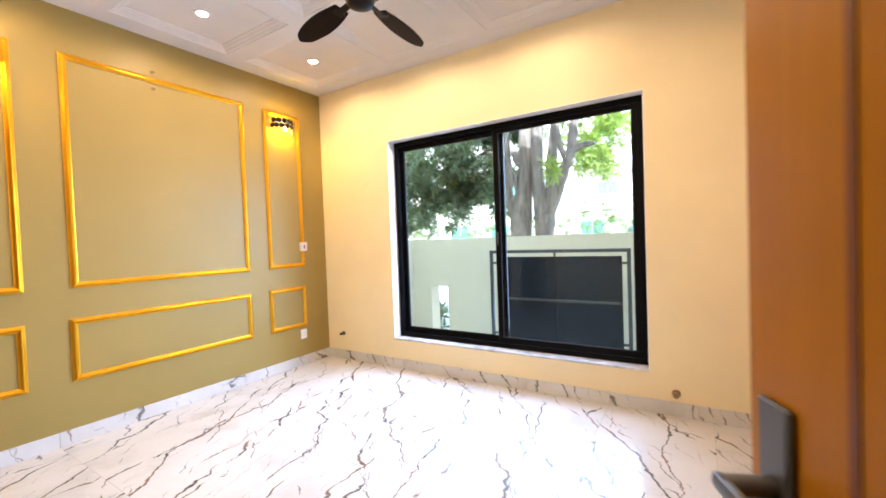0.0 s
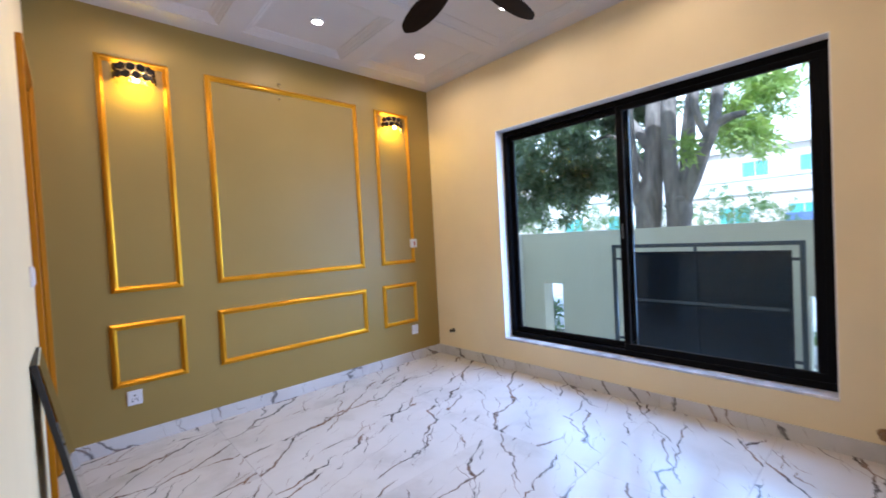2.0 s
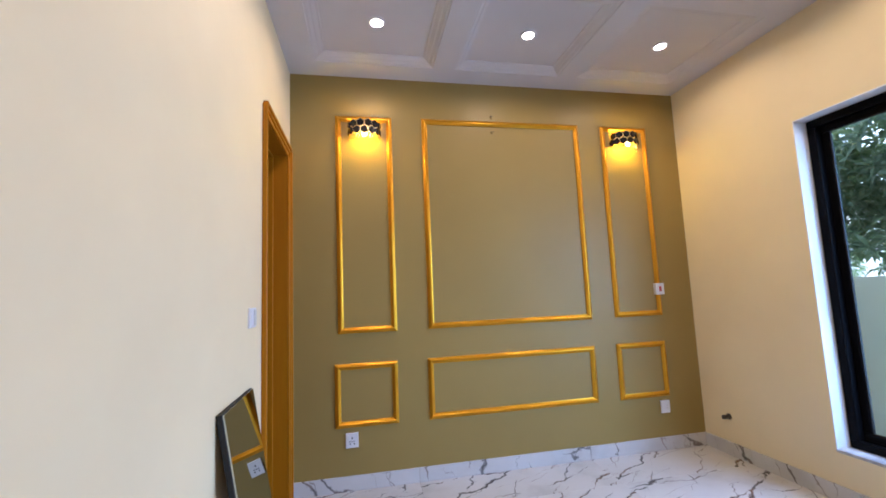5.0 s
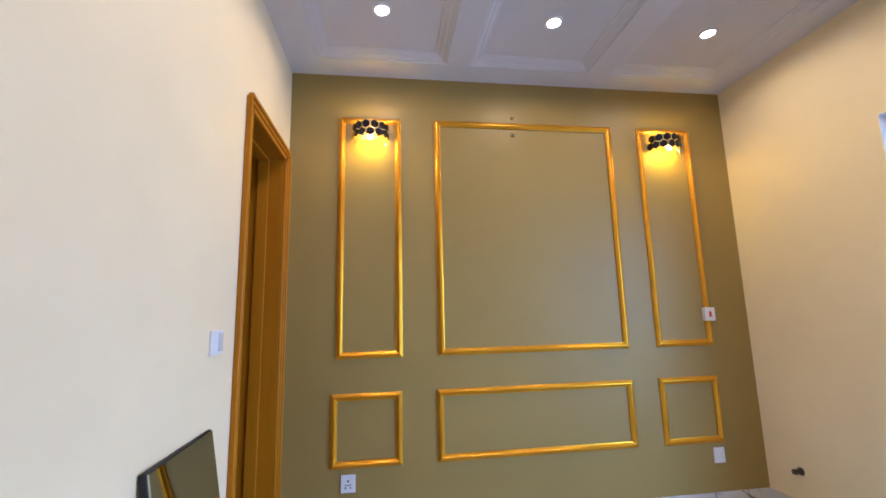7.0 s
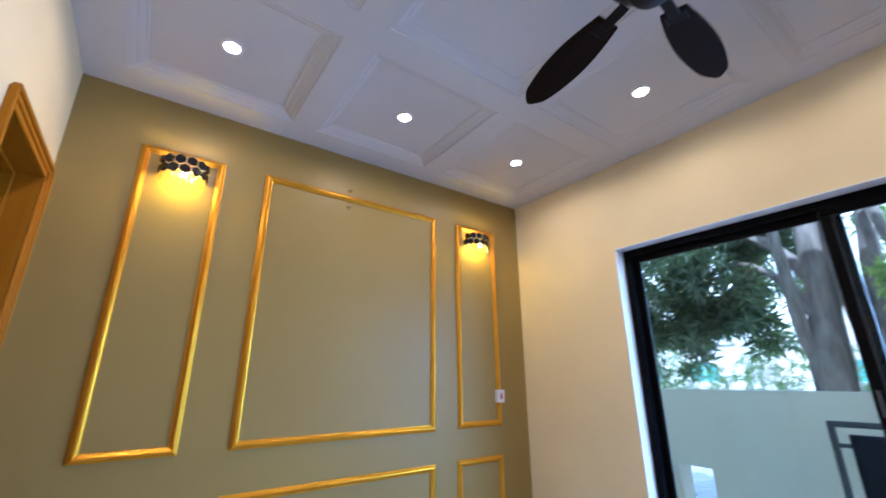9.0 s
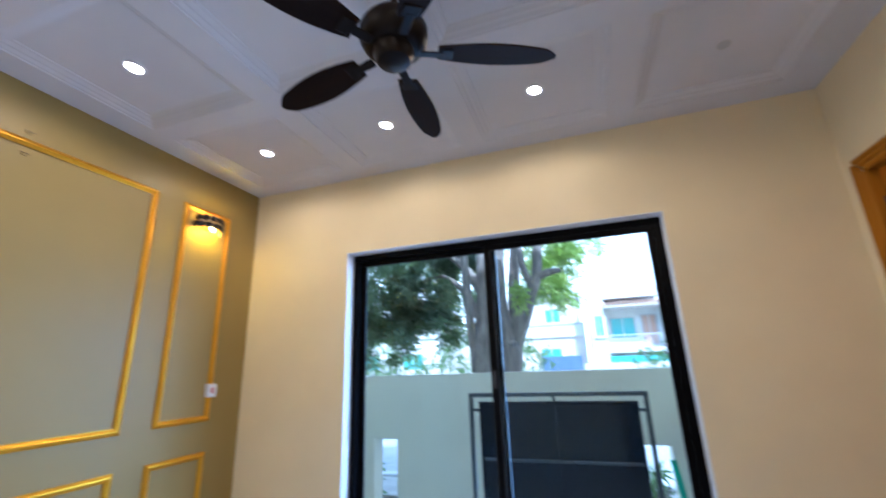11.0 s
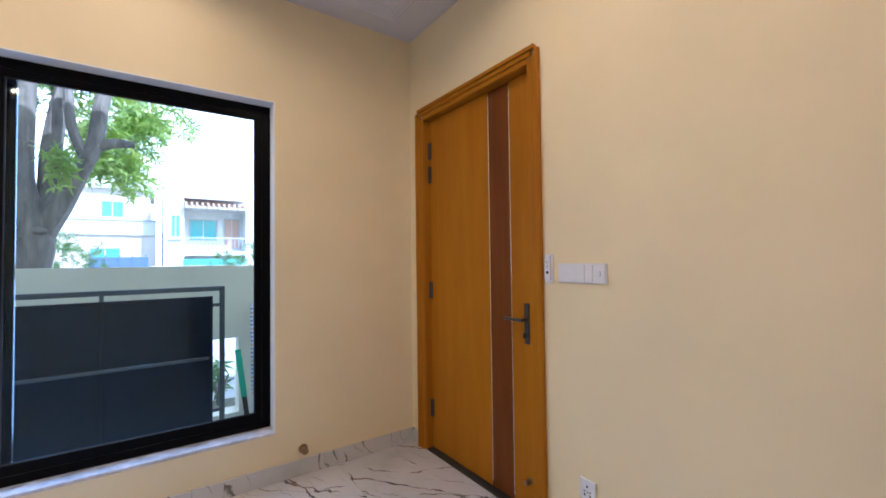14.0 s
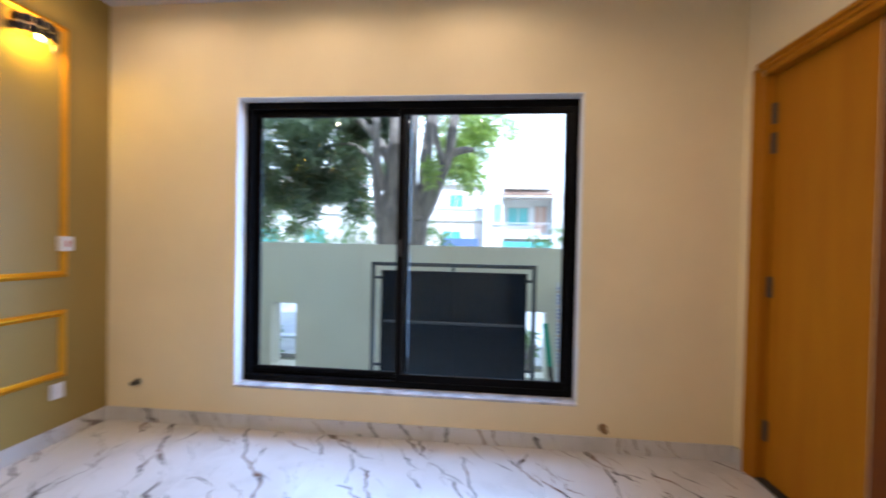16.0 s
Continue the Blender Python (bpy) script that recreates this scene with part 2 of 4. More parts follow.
MIRROR = Nodes("mirror_silver", 0.015, 1.0)
MIRROR.colour((0.50, 0.54, 0.53))
MIRROR = MIRROR.mat
PALE_BLUE = plain("faded_blue_print", (0.22, 0.26, 0.52), 0.5)
GREEN_SHEET = plain("green_plastic_sheet", (0.02, 0.36, 0.24), 0.45)
DARK_WOOD_EDGE = plain("dark_mirror_edge", (0.012, 0.012, 0.012), 0.7)


# ---- mesh helpers ----
def part(name, bm, mat, parent=None, label="", smooth=False):
    """One bmesh becomes one mesh object, under its thing or part."""
    bmesh.ops.recalc_face_normals(bm, faces=bm.faces)
    me = bpy.data.meshes.new(name)
    bm.to_mesh(me)
    bm.free()
    me.materials.append(mat)
    if smooth:
        for p in me.polygons:
            p.use_smooth = True
        me.set_sharp_from_angle(angle=radians(38))
    ob = new(name, me)
    if parent is not None:
        ob.parent = parent
    if label:
        ob["label"] = label
    return ob


def thing(name, m, label, category, group="", kind=""):
    ob = new(name)
    ob.empty_display_size = 0.1
    ob.matrix_world = m
    return tagged(ob, label, category, group, kind)


def box(*dims, bevel=0.0, bm=None, seg=1):
    """Boxes (x0, x1, y0, y1, z0, z1), bevelled on all edges."""
    bm = bm or bmesh.new()
    for x0, x1, y0, y1, z0, z1 in dims:
        made = bmesh.ops.create_cube(bm, size=1, matrix=Matrix.Translation(((x0 + x1) / 2, (y0 + y1) / 2, (z0 + z1) / 2)) @ Matrix.Diagonal((x1 - x0, y1 - y0, z1 - z0, 1)))
        if bevel:
            edges = list({e for v in made["verts"] for e in v.link_edges})
            bmesh.ops.bevel(bm, geom=edges, offset=bevel, segments=seg, affect="EDGES", profile=0.5)
    return bm


def tube(p0, p1, r0, r1=None, n=16, bm=None, caps=True):
    bm = bm or bmesh.new()
    a, b = Vector(p0), Vector(p1)
    d = b - a
    m = Matrix.Translation((a + b) / 2) @ d.to_track_quat("Z", "Y").to_matrix().to_4x4()
    bmesh.ops.create_cone(bm, cap_ends=caps, segments=n, radius1=r0, radius2=r0 if r1 is None else r1, depth=d.length, matrix=m)
    return bm


def lathe(profile, n=32, m=None, bm=None):
    """(radius, height) pairs turned round the z axis."""
    bm = bm or bmesh.new()
    rings = []
    for r, z in profile:
        ring = []
        for i in range(n):
            v = Vector((r * math.cos(math.tau * i / n), r * math.sin(math.tau * i / n), z))
            ring.append(bm.verts.new(m @ v if m else v))
        rings.append(ring)
    for a, b in zip(rings, rings[1:]):
        for i in range(n):
            bm.faces.new((a[i], a[(i + 1) % n], b[(i + 1) % n], b[i]))
    bm.faces.new(rings[0])
    bm.faces.new(rings[-1])
    return bm


def wall_mesh(axis, c0, c1, u0, u1, z0, z1, holes):
    """A wall with thickness from c0 to c1 along axis, with holes (u0, u1, z0, z1) that go through it."""
    us = sorted({u0, u1, *[h[0] for h in holes], *[h[1] for h in holes]})
    zs = sorted({z0, z1, *[h[2] for h in holes], *[h[3] for h in holes]})
    us, zs = [u for u in us if u0 <= u <= u1], [z for z in zs if z0 <= z <= z1]

    def solid(i, j):
        if not (0 <= i < len(us) - 1 and 0 <= j < len(zs) - 1):
            return False
        u, z = (us[i] + us[i + 1]) / 2, (zs[j] + zs[j + 1]) / 2
        return not any(h[0] < u < h[1] and h[2] < z < h[3] for h in holes)

    bm = bmesh.new()
    cache = {}

    def vert(c, u, z):
        key = (c, u, z)
        if key not in cache:
            cache[key] = bm.verts.new((c, u, z) if axis == "x" else (u, c, z))
        return cache[key]

    for i in range(len(us) - 1):
        for j in range(len(zs) - 1):
            if not solid(i, j):
                continue
            a, b, lo, hi = us[i], us[i + 1], zs[j], zs[j + 1]
            for c in (c0, c1):
                bm.faces.new([vert(c, a, lo), vert(c, b, lo), vert(c, b, hi), vert(c, a, hi)])
            for (di, dj, p, q) in ((-1, 0, (a, lo), (a, hi)), (1, 0, (b, lo), (b, hi)), (0, -1, (a, lo), (b, lo)), (0, 1, (a, hi), (b, hi))):
                if not solid(i + di, j + dj):
                    bm.faces.new([vert(c0, *p), vert(c0, *q), vert(c1, *q), vert(c1, *p)])
    return bm


def structure(name, bm, mat, label, category):
    return tagged(part(name, bm, mat), label, category, kind="structure")


# ---- the room's shell ----
X0, X1, Y0, Y1, H = -3.67, 0.66, 0.05, 3.30, 3.0
WIN = (-2.69, -0.316, 0.29, 2.335)
ENTRY = (-0.52, 0.42, 0.0, 2.38)
BATH = (-3.58, -2.884, 0.0, 2.353)
DOOR = (2.073, 3.14, 0.0, 2.378)
T = 0.2

structure("wall_west", wall_mesh("x", X0 - T, X0, Y0 - T, Y1 + T, -0.3, 3.2, []), OLIVE, "olive green painted feature wall with gold mouldings", "wall")
structure("wall_north", wall_mesh("y", Y1, Y1 + T, X0, X1, -0.3, 3.2, [WIN]), CREAM, "cream painted wall with a wide window opening", "wall")
structure("wall_east", wall_mesh("x", X1, X1 + T, Y0 - T, Y1 + T, -0.3, 3.2, [DOOR]), CREAM, "plain cream painted wall with a doorway", "wall")
structure("wall_south", wall_mesh("y", Y0 - T, Y0, X0, X1, -0.3, 3.2, [ENTRY, BATH]), CREAM, "cream painted wall with two doorways", "wall")


def coffered_ceiling():
    """One sheet with twelve stepped square coffers, and a top that closes it."""
    xs_c = [-3.05 + 1.02 * i for i in range(4)]
    ys_c = [0.672 + 1.012 * j for j in range(3)]
    half = 0.425
    rects = [(x - half, x + half, y - half, y + half) for x in xs_c for y in ys_c]
    us = sorted({X0, X1, *[r[0] for r in rects], *[r[1] for r in rects]})
    vs = sorted({Y0, Y1, *[r[2] for r in rects], *[r[3] for r in rects]})
    bm = bmesh.new()
    cache = {}

    def vert(x, y, z):
        key = (round(x, 5), round(y, 5), round(z, 5))
        if key not in cache:
            cache[key] = bm.verts.new(key)
        return cache[key]

    for a, b in zip(us, us[1:]):
        for c, d in zip(vs, vs[1:]):
            mx, my = (a + b) / 2, (c + d) / 2
            if not any(r[0] < mx < r[1] and r[2] < my < r[3] for r in rects):
                bm.faces.new([vert(a, c, H), vert(a, d, H), vert(b, d, H), vert(b, c, H)])
    # each step: the inset and the height at which it ends
    steps = [(0.0, 0.0), (0.003, 0.006), (0.016, 0.007), (0.034, 0.017), (0.044, 0.018), (0.066, 0.029), (0.078, 0.030), (0.081, 0.036)]
    for x in xs_c:
        for y in ys_c:
            loops = []
            for inset, up in steps:
                h = half - inset
                loops.append([vert(x - h, y - h, H + up), vert(x + h, y - h, H + up), vert(x + h, y + h, H + up), vert(x - h, y + h, H + up)])
            for p, q in zip(loops, loops[1:]):
                for i in range(4):
                    bm.faces.new([p[i], p[(i + 1) % 4], q[(i + 1) % 4], q[i]])
            bm.faces.new(loops[-1])
    structure("ceiling", bm, WHITE, "white plaster ceiling with stepped square coffers", "ceiling")
    return xs_c, ys_c


COFFER_X, COFFER_Y = coffered_ceiling()
structure("roof_slab", box((X0 - T, X1 + T, Y0 - 2.6, Y1 + T, 3.2, 3.4)), OUTWALL, "plain roof slab over the room", "roof")
# unseen bulk above and beside the room, sized to shade yard and garden wall
structure("upper_storey", box((-11.0, 7.0, Y0 - 2.6, Y1 + T, 3.4, 5.0)), OUTWALL, "unseen block added above the house to shade the yard", "wall")
structure("house_wing", box((-11.0, X0 - T, Y0 - 2.6, Y1 + T, -0.3, 3.4), (X1 + T, 7.0, Y0 - 2.6, Y1 + T, -0.3, 3.4)), OUTWALL, "unseen blocks added beside the room to shade the yard", "wall")
structure("hall_wall", wall_mesh("y", -2.5, -2.35, X0 - T, X1 + T, -0.3, 3.2, []), CREAM, "plain cream hall wall behind the entrance", "wall")
structure("hall_side_wall", wall_mesh("x", -1.75, -1.6, -2.35, Y0 - T, -0.3, 3.2, []), CREAM, "plain cream side wall of the hall", "wall")
structure("hall_end_wall", wall_mesh("x", X1, X1 + T, -2.35, Y0 - T, -0.3, 3.2, []), CREAM, "plain cream end wall of the hall", "wall")
structure("hall_ceiling", box((-1.6, X1, -2.35, Y0 - T, 3.0, 3.2)), WHITE, "plain white hall ceiling", "ceiling")
structure("hall_floor", box((-1.6, X1, -2.35, Y0 - T, -0.2, 0.0)), GROUT, "grey hall floor", "floor")


# ---- window ----
def ring(x0, x1, z0, z1, y0, y1, w, wb=None, bevel=0.004):
    wb = wb or w
    return box((x0, x1, y0, y1, z0, z0 + wb), (x0, x1, y0, y1, z1 - w, z1), (x0, x0 + w, y0, y1, z0 + wb, z1 - w), (x1 - w, x1, y0, y1, z0 + wb, z1 - w), bevel=bevel)


def window():
    x0, x1, z0, z1 = WIN
    win = thing("window_1", pose(0, 0, 0), "black aluminium two-leaf sliding window in a white reveal", "window", kind="structure")
    ya = Y1 + 0.10
    zs = z0 + 0.018
    part("window_sill", box((x0, x1, Y1 - 0.004, ya + 0.10, z0, zs), bevel=0.003), SILL, win, "grey marble sill")
    for n, d in (("reveal_side", (x0, x0 + 0.006, Y1, ya, zs, z1)), ("reveal_side", (x1 - 0.006, x1, Y1, ya, zs, z1)), ("reveal_head", (x0 + 0.006, x1 - 0.006, Y1, ya, z1 - 0.006, z1))):
        part(n, box(d), REVEAL, win, "white painted reveal")
    part("window_frame", ring(x0 + 0.006, x1 - 0.006, zs, z1 - 0.006, ya, ya + 0.085, 0.05, 0.045), ALU, win)
    part("track", box((x0 + 0.056, x1 - 0.056, ya + 0.038, ya + 0.044, zs + 0.045, zs + 0.058)), ALU, win)
    mid = -1.515
    for side, a, b, y in (("left", x0 + 0.05, mid + 0.04, ya + 0.048), ("right", mid - 0.04, x1 - 0.05, ya + 0.008)):
        sash = part("sash", ring(a, b, zs + 0.04, z1 - 0.05, y, y + 0.03, 0.045, 0.055), ALU, win)
        pane = part("pane", box((a + 0.04, b - 0.04, y + 0.012, y + 0.018, zs + 0.09, z1 - 0.09)), GLASS, sash, "clear glass")
        pane.visible_shadow = False
        part("gasket", ring(a + 0.045, b - 0.045, zs + 0.095, z1 - 0.095, y + 0.006, y + 0.011, 0.006, bevel=0), RUBBER, sash)
        if side == "right":
            part("latch", box((a + 0.014, a + 0.028, y - 0.012, y, 1.24, 1.36), bevel=0.003), STEEL, sash, "grey metal latch")
            part("seal_strip", box((a - 0.004, a, y + 0.002, y + 0.026, zs + 0.06, z1 - 0.06)), RUBBER, sash, "black brush seal")


window()


# ---- doors ----
def casing(parent, axis, c, u0, u1, top, out, w=0.085, mat=WOOD):
    """Moulded timber casing round an opening: two uprights and a head, each with three reeds."""
    reeds = [(0.0, 0.30, 0.026), (0.30, 0.62, 0.018), (0.62, 1.0, 0.012)]
    for name, kind in (("casing_side", 0), ("casing_side", 1), ("casing_head", 2)):
        bm = bmesh.new()
        for f0, f1, h in reeds:
            # f runs from the outer edge to the inner edge
            if kind == 0:
                d = (u0 - w * (1 - f0), u0 - w * (1 - f1), 0.0, top + w * (1 - f1))
            elif kind == 1:
                d = (u1 + w * (1 - f1), u1 + w * (1 - f0), 0.0, top + w * (1 - f1))
            else:
                d = (u0 - w * (1 - f1), u1 + w * (1 - f1), top + w * (1 - f1), top + w * (1 - f0))
            lo, hi = sorted((c, c + out * h))
            dims = (lo, hi, d[0], d[1], d[2], d[3]) if axis == "x" else (d[0], d[1], lo, hi, d[2], d[3])
            box(dims, bevel=0.004, bm=bm)
        part(name, bm, mat, parent)


def jamb(parent, axis, c0, c1, u0, u1, top, t=0.03):
    for name, d in (("jamb_side", (u0, u0 + t, 0.0, top)), ("jamb_side", (u1 - t, u1, 0.0, top)), ("jamb_head", (u0 + t, u1 - t, top - t, top))):
        dims = (c0, c1, *d) if axis == "x" else (d[0], d[1], c0, c1, d[2], d[3])
        part(name, box(dims, bevel=0.002), WOOD, parent)


def lever_handle(parent, m, flip=1):
    """A long plate with a lever and a key cylinder; local x along the door's face, y out of it."""
    plate = part("handle_plate", box((-0.018, 0.018, 0.0, 0.008, -0.108, 0.108), bevel=0.003), STEEL, parent, "dark steel handle plate")
    plate.matrix_parent_inverse = Matrix.Identity(4)
    plate.matrix_basis = m
    bm = tube((0, 0.006, 0.022), (0, 0.055, 0.022), 0.010)
    box((min(0, flip * 0.115) - 0.011, max(0, flip * 0.115) + 0.011, 0.046, 0.060, 0.013, 0.031), bevel=0.006, bm=bm, seg=2)
    part("lever", bm, STEEL, plate, "dark steel lever", smooth=True)
    bm = tube((0, 0.006, -0.06), (0, 0.014, -0.06), 0.012)
    box((-0.004, 0.004, 0.012, 0.034, -0.074, -0.046), bevel=0.001, bm=bm)
    part("key", bm, STEEL, plate, smooth=True)


def leaf(parent, w, h, stripe, t=0.04):
    """A flush veneered leaf: local x from the hinge, y out of its face, z up."""
    s0, s1 = stripe
    body = part("leaf", box((0, s0 - 0.006, -t, 0, 0, h), (s1 + 0.006, w, -t, 0, 0, h), bevel=0.002), WOOD, parent, "amber veneered leaf")
    part("stripe", box((s0, s1, -t + 0.002, -0.003, 0, h)), WOOD_DARK, body, "dark walnut stripe")
    for a in (s0 - 0.006, s1):
        part("chrome_strip", box((a, a + 0.006, -t, 0.0015, 0, h)), CHROME, body, "thin chrome inlay")
    return body


def east_door():
    d = thing("door_1", pose(0, 0, 0), "closed amber wooden door with dark stripe and chrome inlays", "door", kind="structure")
    u0, u1, _, top = DOOR
    casing(d, "x", X1, u0 + 0.03, u1 - 0.03, top - 0.03, -1)
    jamb(d, "x", X1, X1 + T, u0, u1, top)
    part("threshold", box((X1 - 0.002, X1 + 0.12, u0 + 0.03, u1 - 0.03, 0.0, 0.012), bevel=0.003), DARK_HOLE, d, "black stone threshold")
    part("stop_bead", box((X1 + 0.085, X1 + 0.10, u0 + 0.03, u0 + 0.045, 0.012, top - 0.03), (X1 + 0.085, X1 + 0.10, u1 - 0.045, u1 - 0.03, 0.012, top - 0.03)), WOOD, d)
    w, h = u1 - u0 - 0.066, top - 0.05
    # local x runs from the hinge towards the lock, local y out of the room: the face looks into the room
    face = Matrix.Translation((X1 + 0.045, u1 - 0.033, 0.014)) @ Matrix(((0, -1, 0, 0), (-1, 0, 0, 0), (0, 0, 1, 0), (0, 0, 0, 1)))
    panel = leaf(d, w, h, stripe=(0.643, 0.812))
    for ob in [panel, *panel.children]:
        ob.data.transform(face)
        ob.data.flip_normals()
    place = Matrix.Translation((X1 + 0.045, u0 + 0.105, 0.995)) @ Matrix.Rotation(radians(90), 4, "Z")
    lever_handle(d, place, 1)
    for z in (0.29, 1.125, 1.955, 2.125):
        bm = tube((X1 + 0.038, u1 - 0.034, z - 0.06), (X1 + 0.038, u1 - 0.034, z + 0.06), 0.008)
        box((X1 + 0.0425, X1 + 0.0445, u1 - 0.062, u1 - 0.032, z - 0.06, z + 0.06), bm=bm)
        part("hinge", bm, STEEL, d, "dark steel hinge")
    bm = lathe([(0.001, 0.045), (0.014, 0.043), (0.016, 0.03), (0.009, 0.02), (0.009, 0.004), (0.018, 0.0)], 16, Matrix.Translation((X1 + 0.045, u0 + 0.10, 0.17)) @ Matrix.Rotation(radians(-90), 4, "Y"))
    part("door_stop", bm, BRONZE, d, "bronze door stop knob", smooth=True)


east_door()


def bath_door():
    d = thing("door_2", pose(0, 0, 0), "amber door frame with its leaf open into a dark room", "door", kind="structure")
    u0, u1, _, top = BATH
    casing(d, "y", Y0, u0 + 0.03, u1 - 0.03, top - 0.03, 1, w=0.075)
    jamb(d, "y", Y0 - T, Y0, u0, u1, top)
    for dims in ((u0 + 0.03, u0 + 0.044, Y0 - T + 0.045, Y0 - 0.09, 0.0, top - 0.03), (u1 - 0.044, u1 - 0.03, Y0 - T + 0.045, Y0 - 0.09, 0.0, top - 0.03), (u0 + 0.044, u1 - 0.044, Y0 - T + 0.045, Y0 - 0.09, top - 0.044, top - 0.03)):
        part("stop_bead", box(dims, bevel=0.002), WOOD, d)
    body = part("leaf", box((0, 0.62, -0.04, 0, 0, top - 0.05), bevel=0.002), WOOD, d, "amber veneered leaf")
    body.matrix_basis = Matrix.Translation((u1 - 0.03, Y0 - T, 0.012)) @ Matrix.Rotation(radians(-93), 4, "Z")
    part("threshold", box((u0 + 0.03, u1 - 0.03, Y0 - T, Y0, 0.0, 0.01)), DARK_HOLE, d, "black stone threshold")


structure("bath_floor", box((X0 - T, -1.75, -2.35, Y0 - T, -0.2, 0.0)), GROUT, "grey floor of the dark room", "floor")
bath_door()


def entry_door():
    d = thing("door_3", pose(0, 0, 0), "amber wooden entrance door standing open into the room", "door", kind="structure")
    u0, u1, _, top = ENTRY
    casing(d, "y", Y0, u0 + 0.03, u1 - 0.03, top - 0.03, 1, w=0.075)
    jamb(d, "y", Y0 - T, Y0, u0, u1, top)
    part("threshold", box((u0 + 0.03, u1 - 0.03, Y0 - T, Y0, 0.0, 0.006)), DARK_HOLE, d, "black stone threshold")
    # hinged on the east jamb, swung into the room; local x from hinge to lock edge
    w, ang = 0.80, math.atan2(0.72, -0.313)
    m = Matrix.Translation((0.375, -0.150, 0.012)) @ Matrix.Rotation(ang, 4, "Z")
    body = part("leaf", box((0, w, -0.04, 0, 0, top - 0.05), bevel=0.002), WOOD, d, "amber veneered leaf")
    body.matrix_basis = m
    part("groove", box((w - 0.145, w - 0.135, -0.0005, 0.0015, 0, top - 0.05)), WOOD_DARK, body, "dark inlay line")
    lever_handle(body, Matrix.Translation((w - 0.05, 0.0, 1.02)) @ Matrix.Diagonal((1.35, 1.0, 1.0, 1.0)), -1)
    for z in (0.25, 1.15, 2.05):
        part("hinge", tube((0, 0.004, z - 0.06), (0, 0.004, z + 0.06), 0.008), STEEL, body, "dark steel hinge")


entry_door()


# ---- gold wall mouldings ----
def moulding(y0, y1, z0, z1, label):
    frame_ob = thing("wall_moulding", pose(X0, 0, 0), label, "wall moulding", group="gold mouldings on the olive wall")
    prof = [(0, 0.0), (0, 0.008), (0.006, 0.011), (0.011, 0.018), (0.017, 0.021), (0.024, 0.020), (0.029, 0.014), (0.034, 0.010), (0.042, 0.008), (0.042, 0.0)]
    corner = [(y0, z0, 1, 1), (y1, z0, -1, 1), (y1, z1, -1, -1), (y0, z1, 1, -1)]
    for i, name in enumerate(("bottom_rail", "side_rail", "top_rail", "side_rail")):
        bm = bmesh.new()
        ends = []
        for y, z, sy, sz in (corner[i], corner[(i + 1) % 4]):
            ends.append([bm.verts.new((h, y + sy * s, z + sz * s)) for s, h in prof])
        for k in range(len(prof) - 1):
            bm.faces.new((ends[0][k], ends[0][k + 1], ends[1][k + 1], ends[1][k]))
        bm.faces.new((ends[0][-1], ends[0][0], ends[1][0], ends[1][-1]))
        bm.faces.new(ends[0])
        bm.faces.new(ends[1][::-1])
        part(name, bm, GOLD, frame_ob, smooth=True)


for y0, y1, z0, z1, size in ((0.372, 0.792, 1.066, 2.683, "tall narrow"), (1.025, 2.355, 1.066, 2.685, "large upright"), (2.562, 2.998, 1.068, 2.68, "tall narrow"),
                             (0.345, 0.787, 0.42, 0.855, "small square"), (1.008, 2.355, 0.42, 0.855, "long low"), (2.55, 2.995, 0.417, 0.857, "small square")):
    moulding(y0, y1, z0, z1, size + " gold painted moulding frame on an olive wall")


